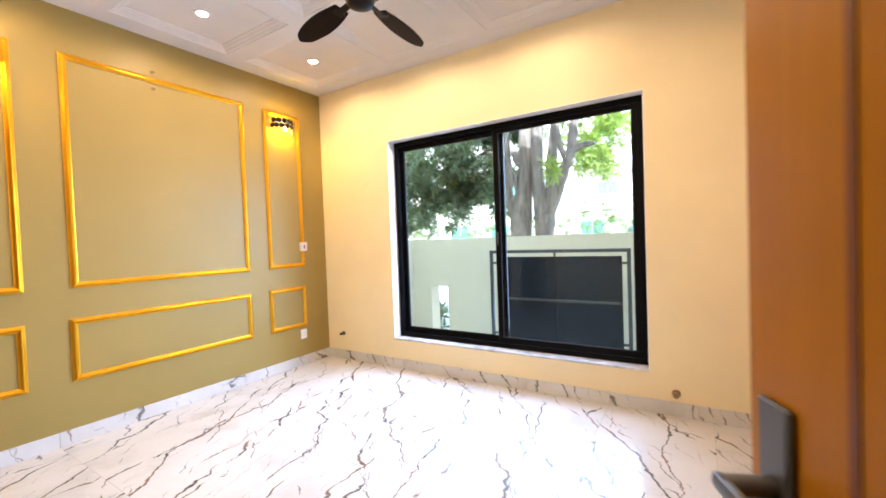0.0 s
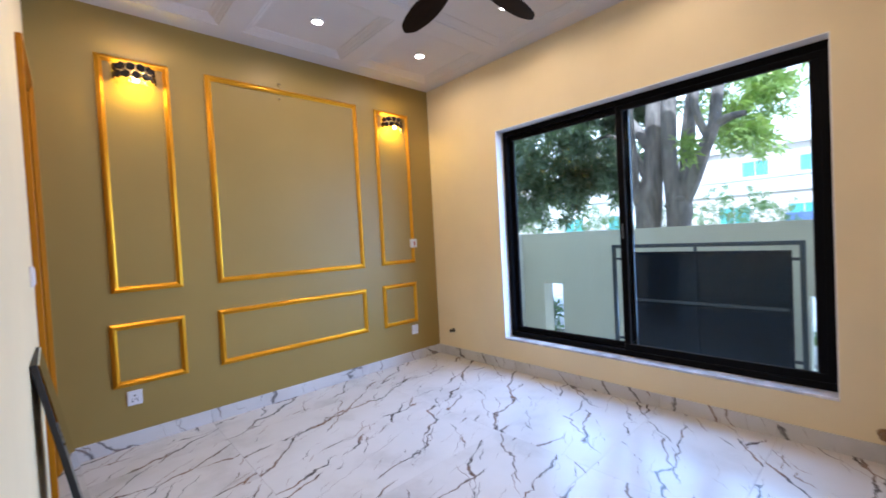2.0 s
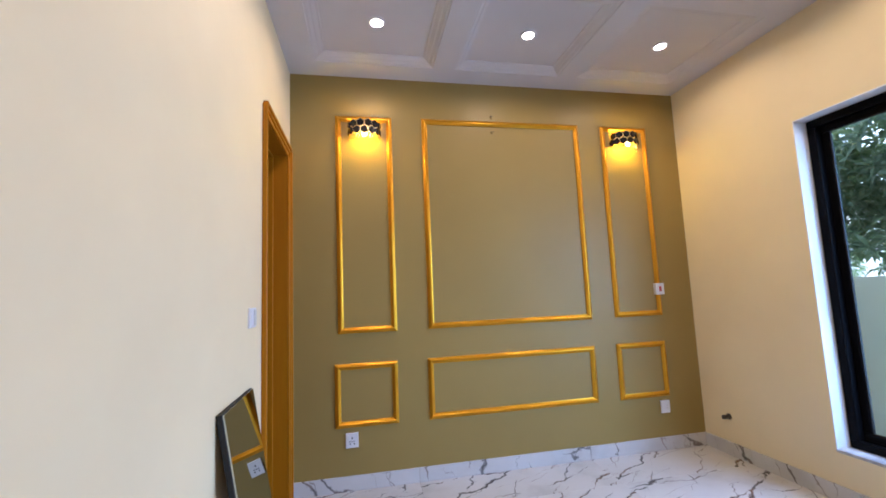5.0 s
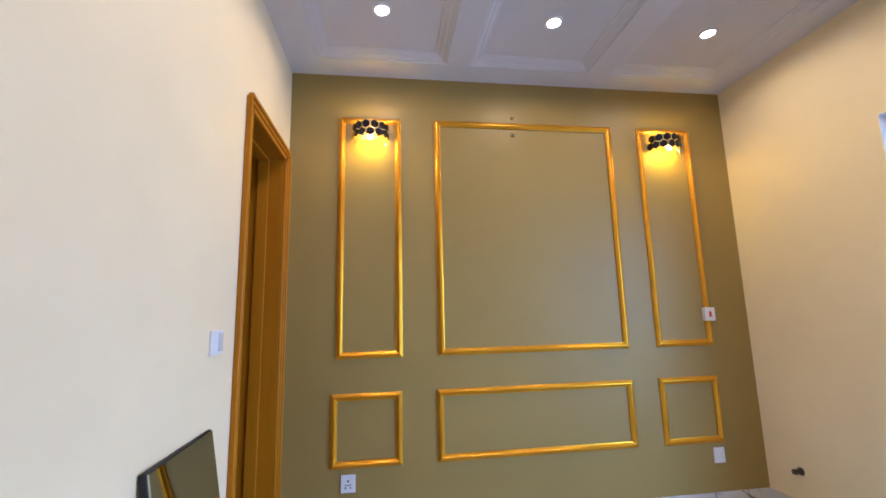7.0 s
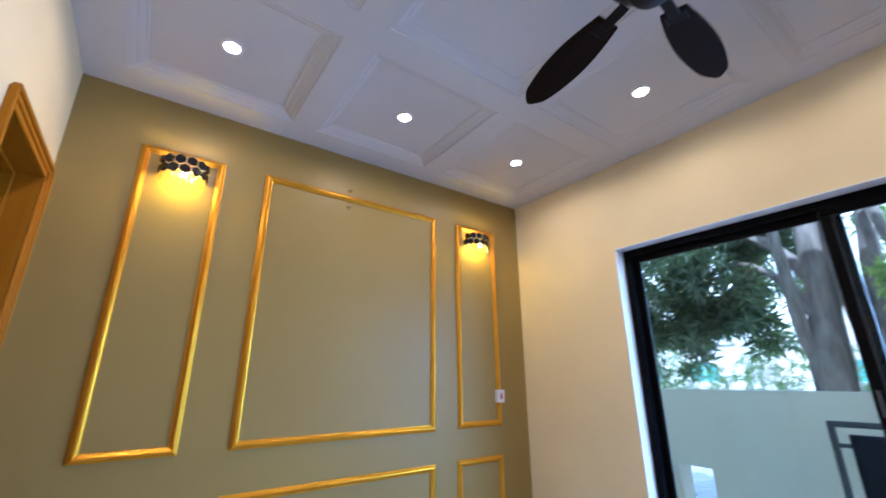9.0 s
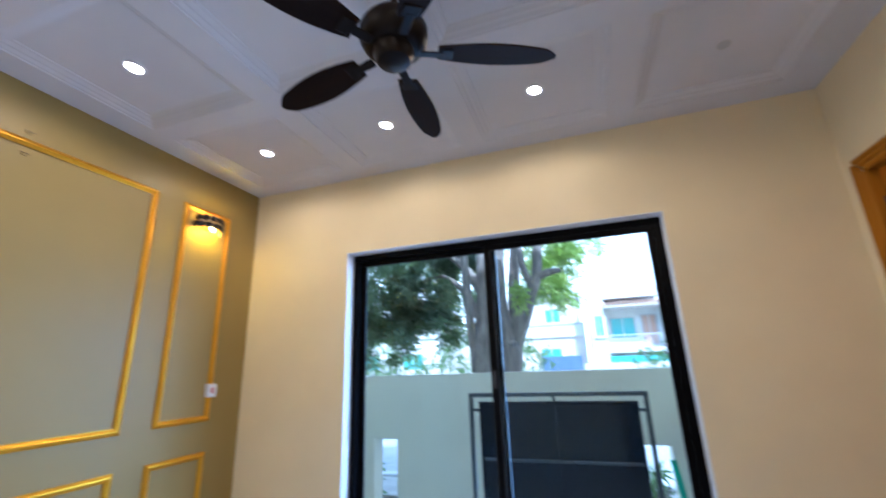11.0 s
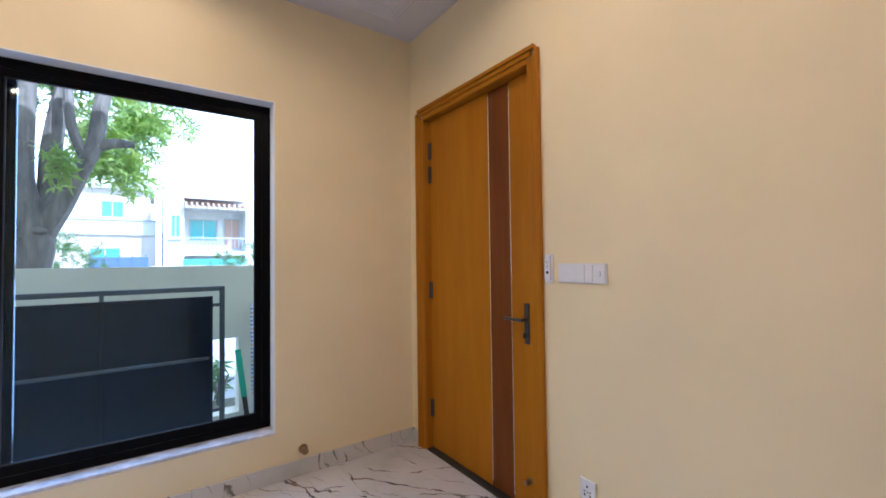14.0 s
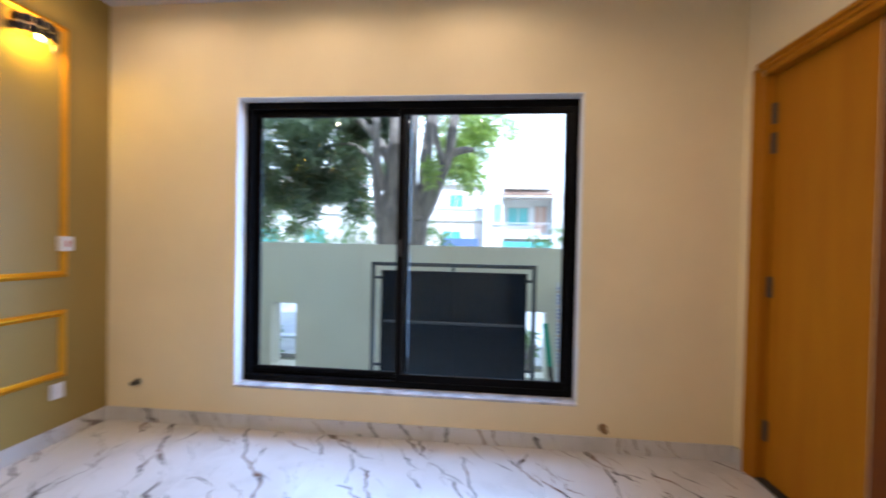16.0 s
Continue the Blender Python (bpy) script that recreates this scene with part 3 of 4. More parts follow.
# ---- wall sconces ----
def sconce(y, z, lit_label):
    s = thing("wall_sconce", pose(X0, y, z), lit_label, "wall lamp", group="sconces on the olive wall")
    part("back_plate", box((0.0, 0.010, -0.045, 0.045, -0.045, 0.045), bevel=0.003), GOLD, s, "gold back plate")
    r = 0.115
    # two interleaved rows of black hexagons on a bowed gold lattice
    for zz, angles in ((0.026, (-73, -44, -14.6, 14.6, 44, 73)), (-0.026, (-85, -58, -29, 0, 29, 58, 85))):
        for deg in angles:
            a = radians(deg)
            centre = Vector((0.012 + r * math.cos(a) * 0.82, r * math.sin(a), zz))
            turn = Matrix.Translation(centre) @ Matrix.Rotation(a, 4, "Z") @ Matrix.Rotation(radians(90), 4, "Y") @ Matrix.Rotation(radians(30), 4, "Z")
            bm = bmesh.new()
            bmesh.ops.create_cone(bm, cap_ends=True, segments=6, radius1=0.0335, radius2=0.0335, depth=0.006, matrix=turn @ Matrix.Translation((0, 0, -0.003)))
            cell = part("hexagon_rim", bm, PALE_GOLD, s, "pale gold hexagon rim")
            bm = bmesh.new()
            bmesh.ops.create_cone(bm, cap_ends=True, segments=6, radius1=0.0296, radius2=0.0240, depth=0.009, matrix=turn @ Matrix.Translation((0, 0, 0.0042)))
            part("black_glass", bm, BLACK_GLASS, cell, "faceted black glass")
    # a cap added to block upward light, open by a slit at the wall
    bm = bmesh.new()
    rim = [(0.012 + 0.100 * math.cos(radians(d)) * 0.82, 0.104 * math.sin(radians(d))) for d in range(-64, 65, 8)]
    lo = [bm.verts.new((x, yy, 0.050)) for x, yy in rim]
    hi = [bm.verts.new((x, yy, 0.054)) for x, yy in rim]
    bm.faces.new(lo[::-1])
    bm.faces.new(hi)
    for k in range(len(rim)):
        n = (k + 1) % len(rim)
        bm.faces.new((lo[k], lo[n], hi[n], hi[k]))
    part("bowl_cap", bm, GOLD, s, "added gold cap that holds back upward light")
    # hanging crystals
    for k in range(15):
        a = radians(-84 + 168 * k / 14)
        c = Vector((0.012 + 0.105 * math.cos(a) * 0.8, 0.105 * math.sin(a), -0.066))
        bm = tube(c + Vector((0, 0, -0.030 - 0.010 * (k % 2))), c + Vector((0, 0, 0.008)), 0.002, 0.0075, 6)
        part("crystal", bm, CRYSTAL, s, "clear hanging crystal")
    part("lamp_holder", tube((0.008, 0, -0.040), (0.060, 0, -0.048), 0.009), GOLD, s)
    bm = bmesh.new()
    bmesh.ops.create_uvsphere(bm, u_segments=14, v_segments=10, radius=0.019, matrix=Matrix.Translation((0.074, 0, -0.048)) @ Matrix.Diagonal((1, 1, 1.25, 1)))
    part("bulb", bm, BULB_ON, s, "glowing amber bulb", smooth=True).visible_shadow = False
    data = bpy.data.lights.new("sconce_light", "POINT")
    data.energy, data.color, data.shadow_soft_size = SCONCE_WATTS, SCONCE_COLOUR, 0.02
    lamp = new("sconce_light", data)
    lamp.location = (X0 + 0.074, y, z - 0.048)


sconce(0.586, 2.575, "lit gold sconce with black hexagons and crystals")
sconce(2.772, 2.560, "lit gold sconce with black hexagons and crystals")


# ---- ceiling lamps and fan ----
def downlight(x, y, lit=True):
    z = H + 0.036
    if not lit:
        s = thing("ceiling_hole", pose(x, y, z), "blanked grey lamp hole in a ceiling coffer", "lamp hole")
        part("hole_rim", lathe([(0.036, -0.0005), (0.036, -0.004), (0.030, -0.004), (0.030, -0.0005)], 20), GREY_PLASTIC, s)
        part("hole", lathe([(0.030, -0.0006), (0.030, -0.002), (0.002, -0.002)], 20), HOUSE_GREY, s, "grey blanked hole")
        return
    s = thing("downlight", pose(x, y, z), "small round lit recessed ceiling downlight", "ceiling lamp", group="downlights in the coffers")
    part("trim_ring", lathe([(0.054, -0.0005), (0.054, -0.006), (0.039, -0.009), (0.036, -0.0005)], 28), WHITE_PLASTIC, s, "white trim ring", smooth=True)
    part("lens", lathe([(0.036, -0.001), (0.035, -0.004), (0.002, -0.006)], 24), LAMP_ON, s, "glowing lens", smooth=True).visible_shadow = False
    data = bpy.data.lights.new("downlight_light", "SPOT")
    data.energy, data.color, data.shadow_soft_size = SPOT_WATTS, SPOT_COLOUR, 0.03
    data.spot_size, data.spot_blend = radians(168), 0.4
    lamp = new("downlight_light", data)
    lamp.location = (x, y, z - 0.02)


for i, x in enumerate(COFFER_X):
    for j, y in enumerate(COFFER_Y):
        if (i, j) == (3, 2):
            downlight(x, y, False)
        # (3, 0) and (3, 1) are unseen lamps, added to warm the east wall
        elif i in (0, 3) or j in (0, 2):
            downlight(x, y)


def ceiling_fan(x, y):
    f = thing("ceiling_fan", pose(x, y, H), "dark brown five-blade ceiling fan at rest", "fan")
    part("canopy", lathe([(0.001, 0.0), (0.065, 0.0), (0.065, -0.02), (0.052, -0.05), (0.022, -0.065), (0.001, -0.066)], 28), FAN_METAL, f, smooth=True)
    part("down_rod", tube((0, 0, -0.06), (0, 0, -0.25), 0.013), FAN_METAL, f, smooth=True)
    part("motor", lathe([(0.001, -0.235), (0.03, -0.235), (0.05, -0.255), (0.118, -0.275), (0.136, -0.305), (0.136, -0.345), (0.120, -0.375), (0.095, -0.392), (0.001, -0.394)], 36), FAN_METAL, f, "dark bronze motor housing", smooth=True)
    part("switch_housing", lathe([(0.001, -0.39), (0.078, -0.392), (0.082, -0.415), (0.065, -0.448), (0.03, -0.462), (0.001, -0.464)], 28), FAN_METAL, f, smooth=True)
    # one blade, from 0.13 to 0.63 along x
    bm = bmesh.new()
    top, bot = [], []
    n = 22
    for i in range(n + 1):
        u = i / n
        xx = 0.175 + 0.48 * u
        w = 0.036 + 0.036 * math.sin(math.pi * min(1, u * 0.92 + 0.06)) - (0.030 * max(0, (u - 0.88) / 0.12) ** 1.5)
        top.append((xx, w))
        bot.append((xx, -w))
    loop = top + bot[::-1]
    lo = [bm.verts.new((a, b, -0.004)) for a, b in loop]
    hi = [bm.verts.new((a, b, 0.004)) for a, b in loop]
    bm.faces.new(lo[::-1])
    bm.faces.new(hi)
    for i in range(len(loop)):
        k = (i + 1) % len(loop)
        bm.faces.new((lo[i], lo[k], hi[k], hi[i]))
    blade = part("blade", bm, FAN_WOOD, f, "dark walnut blade")
    bm = box((0.10, 0.20, -0.020, 0.020, -0.012, -0.005), bevel=0.003)
    box((0.185, 0.235, -0.034, 0.034, -0.010, -0.004), bevel=0.003, bm=bm)
    bracket = part("bracket", bm, FAN_METAL, blade, "dark bronze blade bracket")
    for k in range(5):
        m = Matrix.Rotation(radians(24 + 72 * k), 4, "Z") @ Matrix.Translation((0, 0, -0.395)) @ Matrix.Rotation(radians(11), 4, "X")
        if k == 0:
            blade.matrix_basis = m
        else:
            c = copy_thing(blade, m)
            c.parent = f


ceiling_fan(-1.472, 1.652)


# ---- switches and sockets ----
def wall_plate(name, m, w, h, label, category, pieces, t=0.010):
    """A white plate in the local x-z plane, y out of the wall. pieces: (part, x, z, w, h, proud, material)."""
    p = thing(name, m, label, category)
    plate = part("plate", box((-w / 2, w / 2, 0, t, -h / 2, h / 2), bevel=0.0025, seg=2), WHITE_PLASTIC, p)
    for n, x, z, pw, ph, out, mat in pieces:
        x = -x
        part(n, box((x - pw / 2, x + pw / 2, t - 0.002, t + out, z - ph / 2, z + ph / 2), bevel=min(0.001, out / 2)), mat, plate)


def on_wall(side, u, z):
    rot = {"A": -90, "B": 180, "C": 90, "D": 0}[side]
    xyz = {"A": (X0, u, z), "B": (u, Y1, z), "C": (X1, u, z), "D": (u, Y0, z)}[side]
    return pose(*xyz, 0, 0, rot)


def socket_pieces():
    out = [("rocker", -0.024, 0.022, 0.020, 0.026, 0.003, WHITE_PLASTIC)]
    for x, z, w, h in ((0, 0.016, 0.009, 0.012), (-0.014, -0.006, 0.009, 0.006), (0.014, -0.006, 0.009, 0.006), (-0.014, -0.022, 0.008, 0.011), (0.014, -0.022, 0.008, 0.011), (0.0, -0.008, 0.007, 0.007)):
        out.append(("socket_slot", x, z, w, h, 0.001, DARK_HOLE))
    return out


wall_plate("wall_socket", on_wall("A", 0.457, 0.334), 0.086, 0.100, "white wall socket plate on an olive wall", "socket", socket_pieces())
wall_plate("wall_socket", on_wall("A", 2.942, 0.334), 0.080, 0.100, "white wall socket plate on an olive wall", "socket", [("rocker", -0.02, 0.0, 0.022, 0.06, 0.003, WHITE_PLASTIC), ("socket_slot", 0.014, 0.012, 0.008, 0.008, 0.001, GREY_PLASTIC), ("socket_slot", 0.014, -0.012, 0.008, 0.008, 0.001, GREY_PLASTIC)])
wall_plate("wall_switch", on_wall("A", 2.977, 1.285), 0.076, 0.094, "white switch plate with red rocker across a gold moulding", "switch", [("rocker", 0.0, 0.0, 0.018, 0.040, 0.004, RED_PLASTIC)], t=0.034)
wall_plate("wall_socket", on_wall("C", 1.787, 0.312), 0.080, 0.090, "white wall socket plate on a cream wall", "socket", socket_pieces())
wall_plate("switch_plate", on_wall("C", 1.797, 1.272), 0.256, 0.090, "wide white switch plate with fan dimmer beside the door", "switch",
           [("blank_cover", -0.045, 0.0, 0.130, 0.078, 0.004, WHITE_PLASTIC), ("rocker", 0.043, 0.0, 0.040, 0.078, 0.005, WHITE_PLASTIC), ("dimmer_body", 0.094, 0.0, 0.058, 0.082, 0.005, WHITE_PLASTIC), ("dimmer_knob", 0.094, 0.0, 0.022, 0.022, 0.016, WHITE_PLASTIC)])
wall_plate("remote_holder", on_wall("C", 1.980, 1.293), 0.046, 0.140, "white remote control in a slim wall holder", "remote control",
           [("remote", 0.0, 0.004, 0.034, 0.120, 0.012, WHITE_PLASTIC), ("key_pad", 0.0, -0.020, 0.016, 0.012, 0.0135, DARK_HOLE), ("key_pad", 0.0, 0.010, 0.016, 0.010, 0.0135, GREY_PLASTIC), ("key_pad", 0.0, 0.030, 0.016, 0.010, 0.0135, GREY_PLASTIC)])
wall_plate("wall_switch", on_wall("D", -2.645, 1.252), 0.105, 0.090, "white double switch plate beside the frame", "switch", [("rocker", -0.024, 0.0, 0.040, 0.07, 0.004, WHITE_PLASTIC), ("rocker", 0.024, 0.0, 0.040, 0.07, 0.004, GREY_PLASTIC)])


def pipe_stub(u, z, label, mat, r=0.018):
    p = thing("pipe_outlet", on_wall("B", u, z), label, "pipe outlet")
    turn = Matrix.Rotation(radians(-90), 4, "X")
    part("rose", lathe([(0.001, 0.0), (r * 1.6, 0.0), (r * 1.5, 0.006), (r * 0.9, 0.010), (0.001, 0.011)], 18, turn), mat, p, smooth=True)
    part("stub", lathe([(0.001, 0.008), (r * 0.8, 0.008), (r * 0.8, 0.034), (r * 1.1, 0.036), (r * 1.1, 0.052), (0.001, 0.054)], 18, turn), mat, p, smooth=True)


pipe_stub(-0.150, 0.160, "bronze capped pipe outlet just above the skirting", BRONZE)
pipe_stub(-3.425, 0.288, "small dark metal pipe outlet low on a cream wall", STEEL, 0.015)
for zz in (2.730, 2.602):
    c = thing("cable_outlet", on_wall("A", 1.60, zz), "small cable outlet above a gold moulding", "cable outlet")
    part("cap", lathe([(0.001, 0), (0.016, 0), (0.015, 0.006), (0.001, 0.008)], 16, Matrix.Rotation(radians(-90), 4, "X")), OLIVE, c, smooth=True)
    for dx in (-0.006, 0.006):
        part("cable_end", tube((dx, 0.004, 0), (dx, 0.022, -0.004), 0.0028, n=8), DARK_HOLE, c, "dark cable end")


# ---- leaning mirror ----
def leaning_mirror():
    lean = math.atan2(0.155, 0.93)
    m = Matrix.Translation((-2.420, 0.228, 0.004)) @ Matrix.Rotation(radians(1.6), 4, "Z") @ Matrix.Rotation(lean, 4, "X")
    p = thing("mirror_panel", m, "frameless dark-edged mirror sheet leaning against a cream wall", "mirror")
    # the shadow on the sheet's side is put into the near-black backing
    part("backing", box((-0.215, 0.215, -0.026, -0.006, 0, 0.955), bevel=0.002), DARK_WOOD_EDGE, p, "backing board coloured dark for its side shadow")
    part("mirror_glass", box((-0.211, 0.211, -0.006, 0.0, 0.004, 0.951)), MIRROR, p, "silvered glass")


leaning_mirror()


# ---- outdoors ----
G = -0.15
structure("ground", box((-120, 120, 3.5, 400, -0.9, -0.45)), EARTH, "dry earth and verge reaching the horizon", "ground")
structure("yard_paving", box((-11.0, 7.0, 3.5, 5.0, -0.45, G)), PAVING, "pale concrete paving of the side yard", "pavement")
structure("footpath", box((-60, 60, 6.55, 7.50, -0.45, -0.40)), PAVING, "pale sunlit footpath beyond the garden wall", "pavement")
structure("gutter", box((-60, 60, 7.50, 7.58, -0.45, -0.44)), DARK_HOLE, "dark gutter along the footpath", "gutter")
structure("kerb", box((-60, 60, 7.58, 7.80, -0.45, -0.38), bevel=0.015), HOUSE_WHITE, "pale concrete kerb beside the road", "kerb")
structure("road", box((-120, 120, 7.80, 17.0, -0.45, -0.43)), ROAD, "pale concrete road beyond the garden wall", "road")
SLOT1, SLOT2 = (-3.220, -2.943, -0.02, 0.656), (-0.58, -0.290, -0.02, 0.656)
structure("garden_wall", wall_mesh("y", 4.80, 5.00, -11.0, 7.0, -0.45, 1.312, [SLOT1, SLOT2]), OUTWALL, "cream rendered garden wall with narrow slots", "wall")


structure("yard_side_wall", wall_mesh("x", -3.73, -3.53, 3.505, 4.797, -0.45, 1.318, []), OUTWALL, "cream rendered return wall of the side yard", "wall")


def side_gate():
    g = thing("metal_gate", pose(0, 3.95, G), "charcoal sheet-metal gate with a tubular border frame", "gate")
    x0, x1, top = -1.887, -0.510, 1.172 - G
    t = 0.032
    for n, d in (("post", (x0, x0 + t, 0, t, 0, top)), ("post", (x1 - t, x1, 0, t, 0, top)), ("top_rail", (x0 + t, x1 - t, 0, t, top - t, top)), ("bottom_rail", (x0 + t, x1 - t, 0, t, 0.03, 0.03 + t))):
        part(n, box(d, bevel=0.003), GATE_TUBE, g)
    ix0, ix1, itop = -1.800, -0.585, 1.103 - G
    part("sheet", box((ix0, ix1, 0.010, 0.016, 0.062, itop)), GATE_STEEL, g, "charcoal metal sheet")
    for n, d in (("sheet_edge", (ix0, ix0 + 0.022, 0.002, 0.028, 0.062, itop)), ("sheet_edge", (ix1 - 0.022, ix1, 0.002, 0.028, 0.062, itop)), ("sheet_edge", (ix0 + 0.022, ix1 - 0.022, 0.002, 0.028, itop - 0.022, itop))):
        part(n, box(d, bevel=0.002), GATE_STEEL, g)
    part("mid_rail", box((ix0 + 0.022, ix1 - 0.022, -0.004, 0.010, 0.682 - G - 0.02, 0.682 - G), bevel=0.002), GATE_TUBE, g)
    part("mid_upright", box((-1.205, -1.180, 0.002, 0.010, 0.062, itop - 0.022), bevel=0.002), GATE_STEEL, g)
    part("top_stub", box((-1.203, -1.182, 0.004, 0.026, itop, top - t), bevel=0.002), GATE_TUBE, g)
    for z in (0.30 - G, 1.04 - G):
        for a, b in ((x0 + t, ix0), (ix1, x1 - t)):
            part("side_stub", box((a, b, 0.004, 0.026, z - 0.011, z + 0.011), bevel=0.002), GATE_TUBE, g)


side_gate()


def leaning_sheets():
    s = thing("plastic_board", Matrix.Translation((-0.235, 4.62, G)) @ Matrix.Rotation(radians(-9), 4, "X") @ Matrix.Rotation(radians(-6), 4, "Y"), "green plastic board leaning on the garden wall", "board")
    part("board", box((-0.024, 0.024, -0.008, 0.008, 0.30, 0.72), bevel=0.002), GREEN_SHEET, s)
    part("foot", box((-0.020, 0.020, -0.007, 0.007, 0.0, 0.30), bevel=0.002), DARK_WOOD_EDGE, s, "dark lower end")
    p = thing("patterned_pole", Matrix.Translation((-0.185, 4.66, G)) @ Matrix.Rotation(radians(-6), 4, "X"), "slim white pole with blue patterned bands beside a board", "pole")
    part("pole", tube((0, 0, 0), (0, 0, 1.12), 0.016, n=12), WHITE_PLASTIC, p)
    for k in range(22):
        part("band", tube((0, 0, 0.30 + k * 0.036), (0, 0, 0.314 + k * 0.036), 0.0172, n=12), PALE_BLUE if k % 4 else ROOF_TILE, p, "coloured band")


leaning_sheets()


# ---- tree ----
def limb(bm, pts, n=12):
    """A tapered bent limb through (x, y, z, radius)."""
    rings = []
    key, pts = pts, []
    for i in range(len(key) - 1):
        p = [Vector(key[min(max(i + d, 0), len(key) - 1)]) for d in (-1, 0, 1, 2)]
        for s in range(4):
            u = s / 4
            pts.append(tuple(0.5 * (2 * p[1] + (p[2] - p[0]) * u + (2 * p[0] - 5 * p[1] + 4 * p[2] - p[3]) * u * u + (3 * p[1] - p[0] - 3 * p[2] + p[3]) * u ** 3)))
    pts.append(tuple(key[-1]))
    for i, (x, y, z, r) in enumerate(pts):
        a = Vector(pts[max(0, i - 1)][:3])
        b = Vector(pts[min(len(pts) - 1, i + 1)][:3])
        q = Vector((0, 0, 1)).rotation_difference(b - a).to_matrix()
        ring_ = []
        for k in range(n):
            ang = math.tau * k / n
            rr = r * (1 + 0.10 * noise.noise((x * 3 + math.cos(ang), y * 3 + math.sin(ang), z * 2.5)))
            ring_.append(bm.verts.new(Vector((x, y, z)) + q @ Vector((rr * math.cos(ang), rr * math.sin(ang), 0))))
        rings.append(ring_)
    for a, b in zip(rings, rings[1:]):
        for k in range(n):
            bm.faces.new((a[k], a[(k + 1) % n], b[(k + 1) % n], b[k]))
    bm.faces.new(rings[0])
    bm.faces.new(rings[-1])


def rosettes(seed, blobs, leaf_len):
    """Whorls of long narrow folded leaves, spread through ellipsoids (x, y, z, rx, ry, rz, count)."""
    rnd = random.Random(seed)
    verts, faces = [], []
    for cx, cy, cz, rx, ry, rz, count in blobs:
        done = 0
        while done < count:
            p = Vector((rnd.uniform(-1, 1), rnd.uniform(-1, 1), rnd.uniform(-1, 1)))
            if p.length > 1 or noise.noise(Vector((cx + p.x * rx, cy + p.y * ry, cz + p.z * rz)) * 2.2) < -0.02:
                continue
            done += 1
            c = Vector((cx + p.x * rx, cy + p.y * ry, cz + p.z * rz))
            axis = Vector((rnd.gauss(0, 0.6), rnd.gauss(0, 0.6), rnd.uniform(0.1, 1.0))).normalized()
            q = axis.to_track_quat("Z", "Y")
            k = rnd.randint(6, 9)
            turn = rnd.uniform(0, 6)
            for i in range(k):
                a = turn + math.tau * i / k + rnd.uniform(-0.2, 0.2)
                ln = leaf_len * rnd.uniform(0.7, 1.15)
                w = ln * rnd.uniform(0.10, 0.14)
                rise = rnd.uniform(-0.25, 0.55)
                out = Vector((math.cos(a), math.sin(a), rise)).normalized()
                side = Vector((-math.sin(a), math.cos(a), 0))
                up = Vector((0, 0, 1))
                pts = [Vector((0, 0, 0)), out * ln * 0.45 + side * w + up * w * 0.35, out * ln + up * (-ln * 0.22), out * ln * 0.45 - side * w + up * w * 0.35, out * ln * 0.5]
                base = len(verts)
                verts += [c + q @ v for v in pts]
                faces += [(base, base + 1, base + 4), (base + 1, base + 2, base + 4), (base + 2, base + 3, base + 4), (base + 3, base, base + 4)]
    me = bpy.data.meshes.new("crown")
    me.from_pydata([tuple(v) for v in verts], [], faces)
    return me


def crown(parent, seed, blobs, leaf_len, mat, label):
    me = rosettes(seed, blobs, leaf_len)
    me.materials.append(mat)
    ob = new("crown", me)
    ob.parent = parent
    ob["label"] = label
    return ob


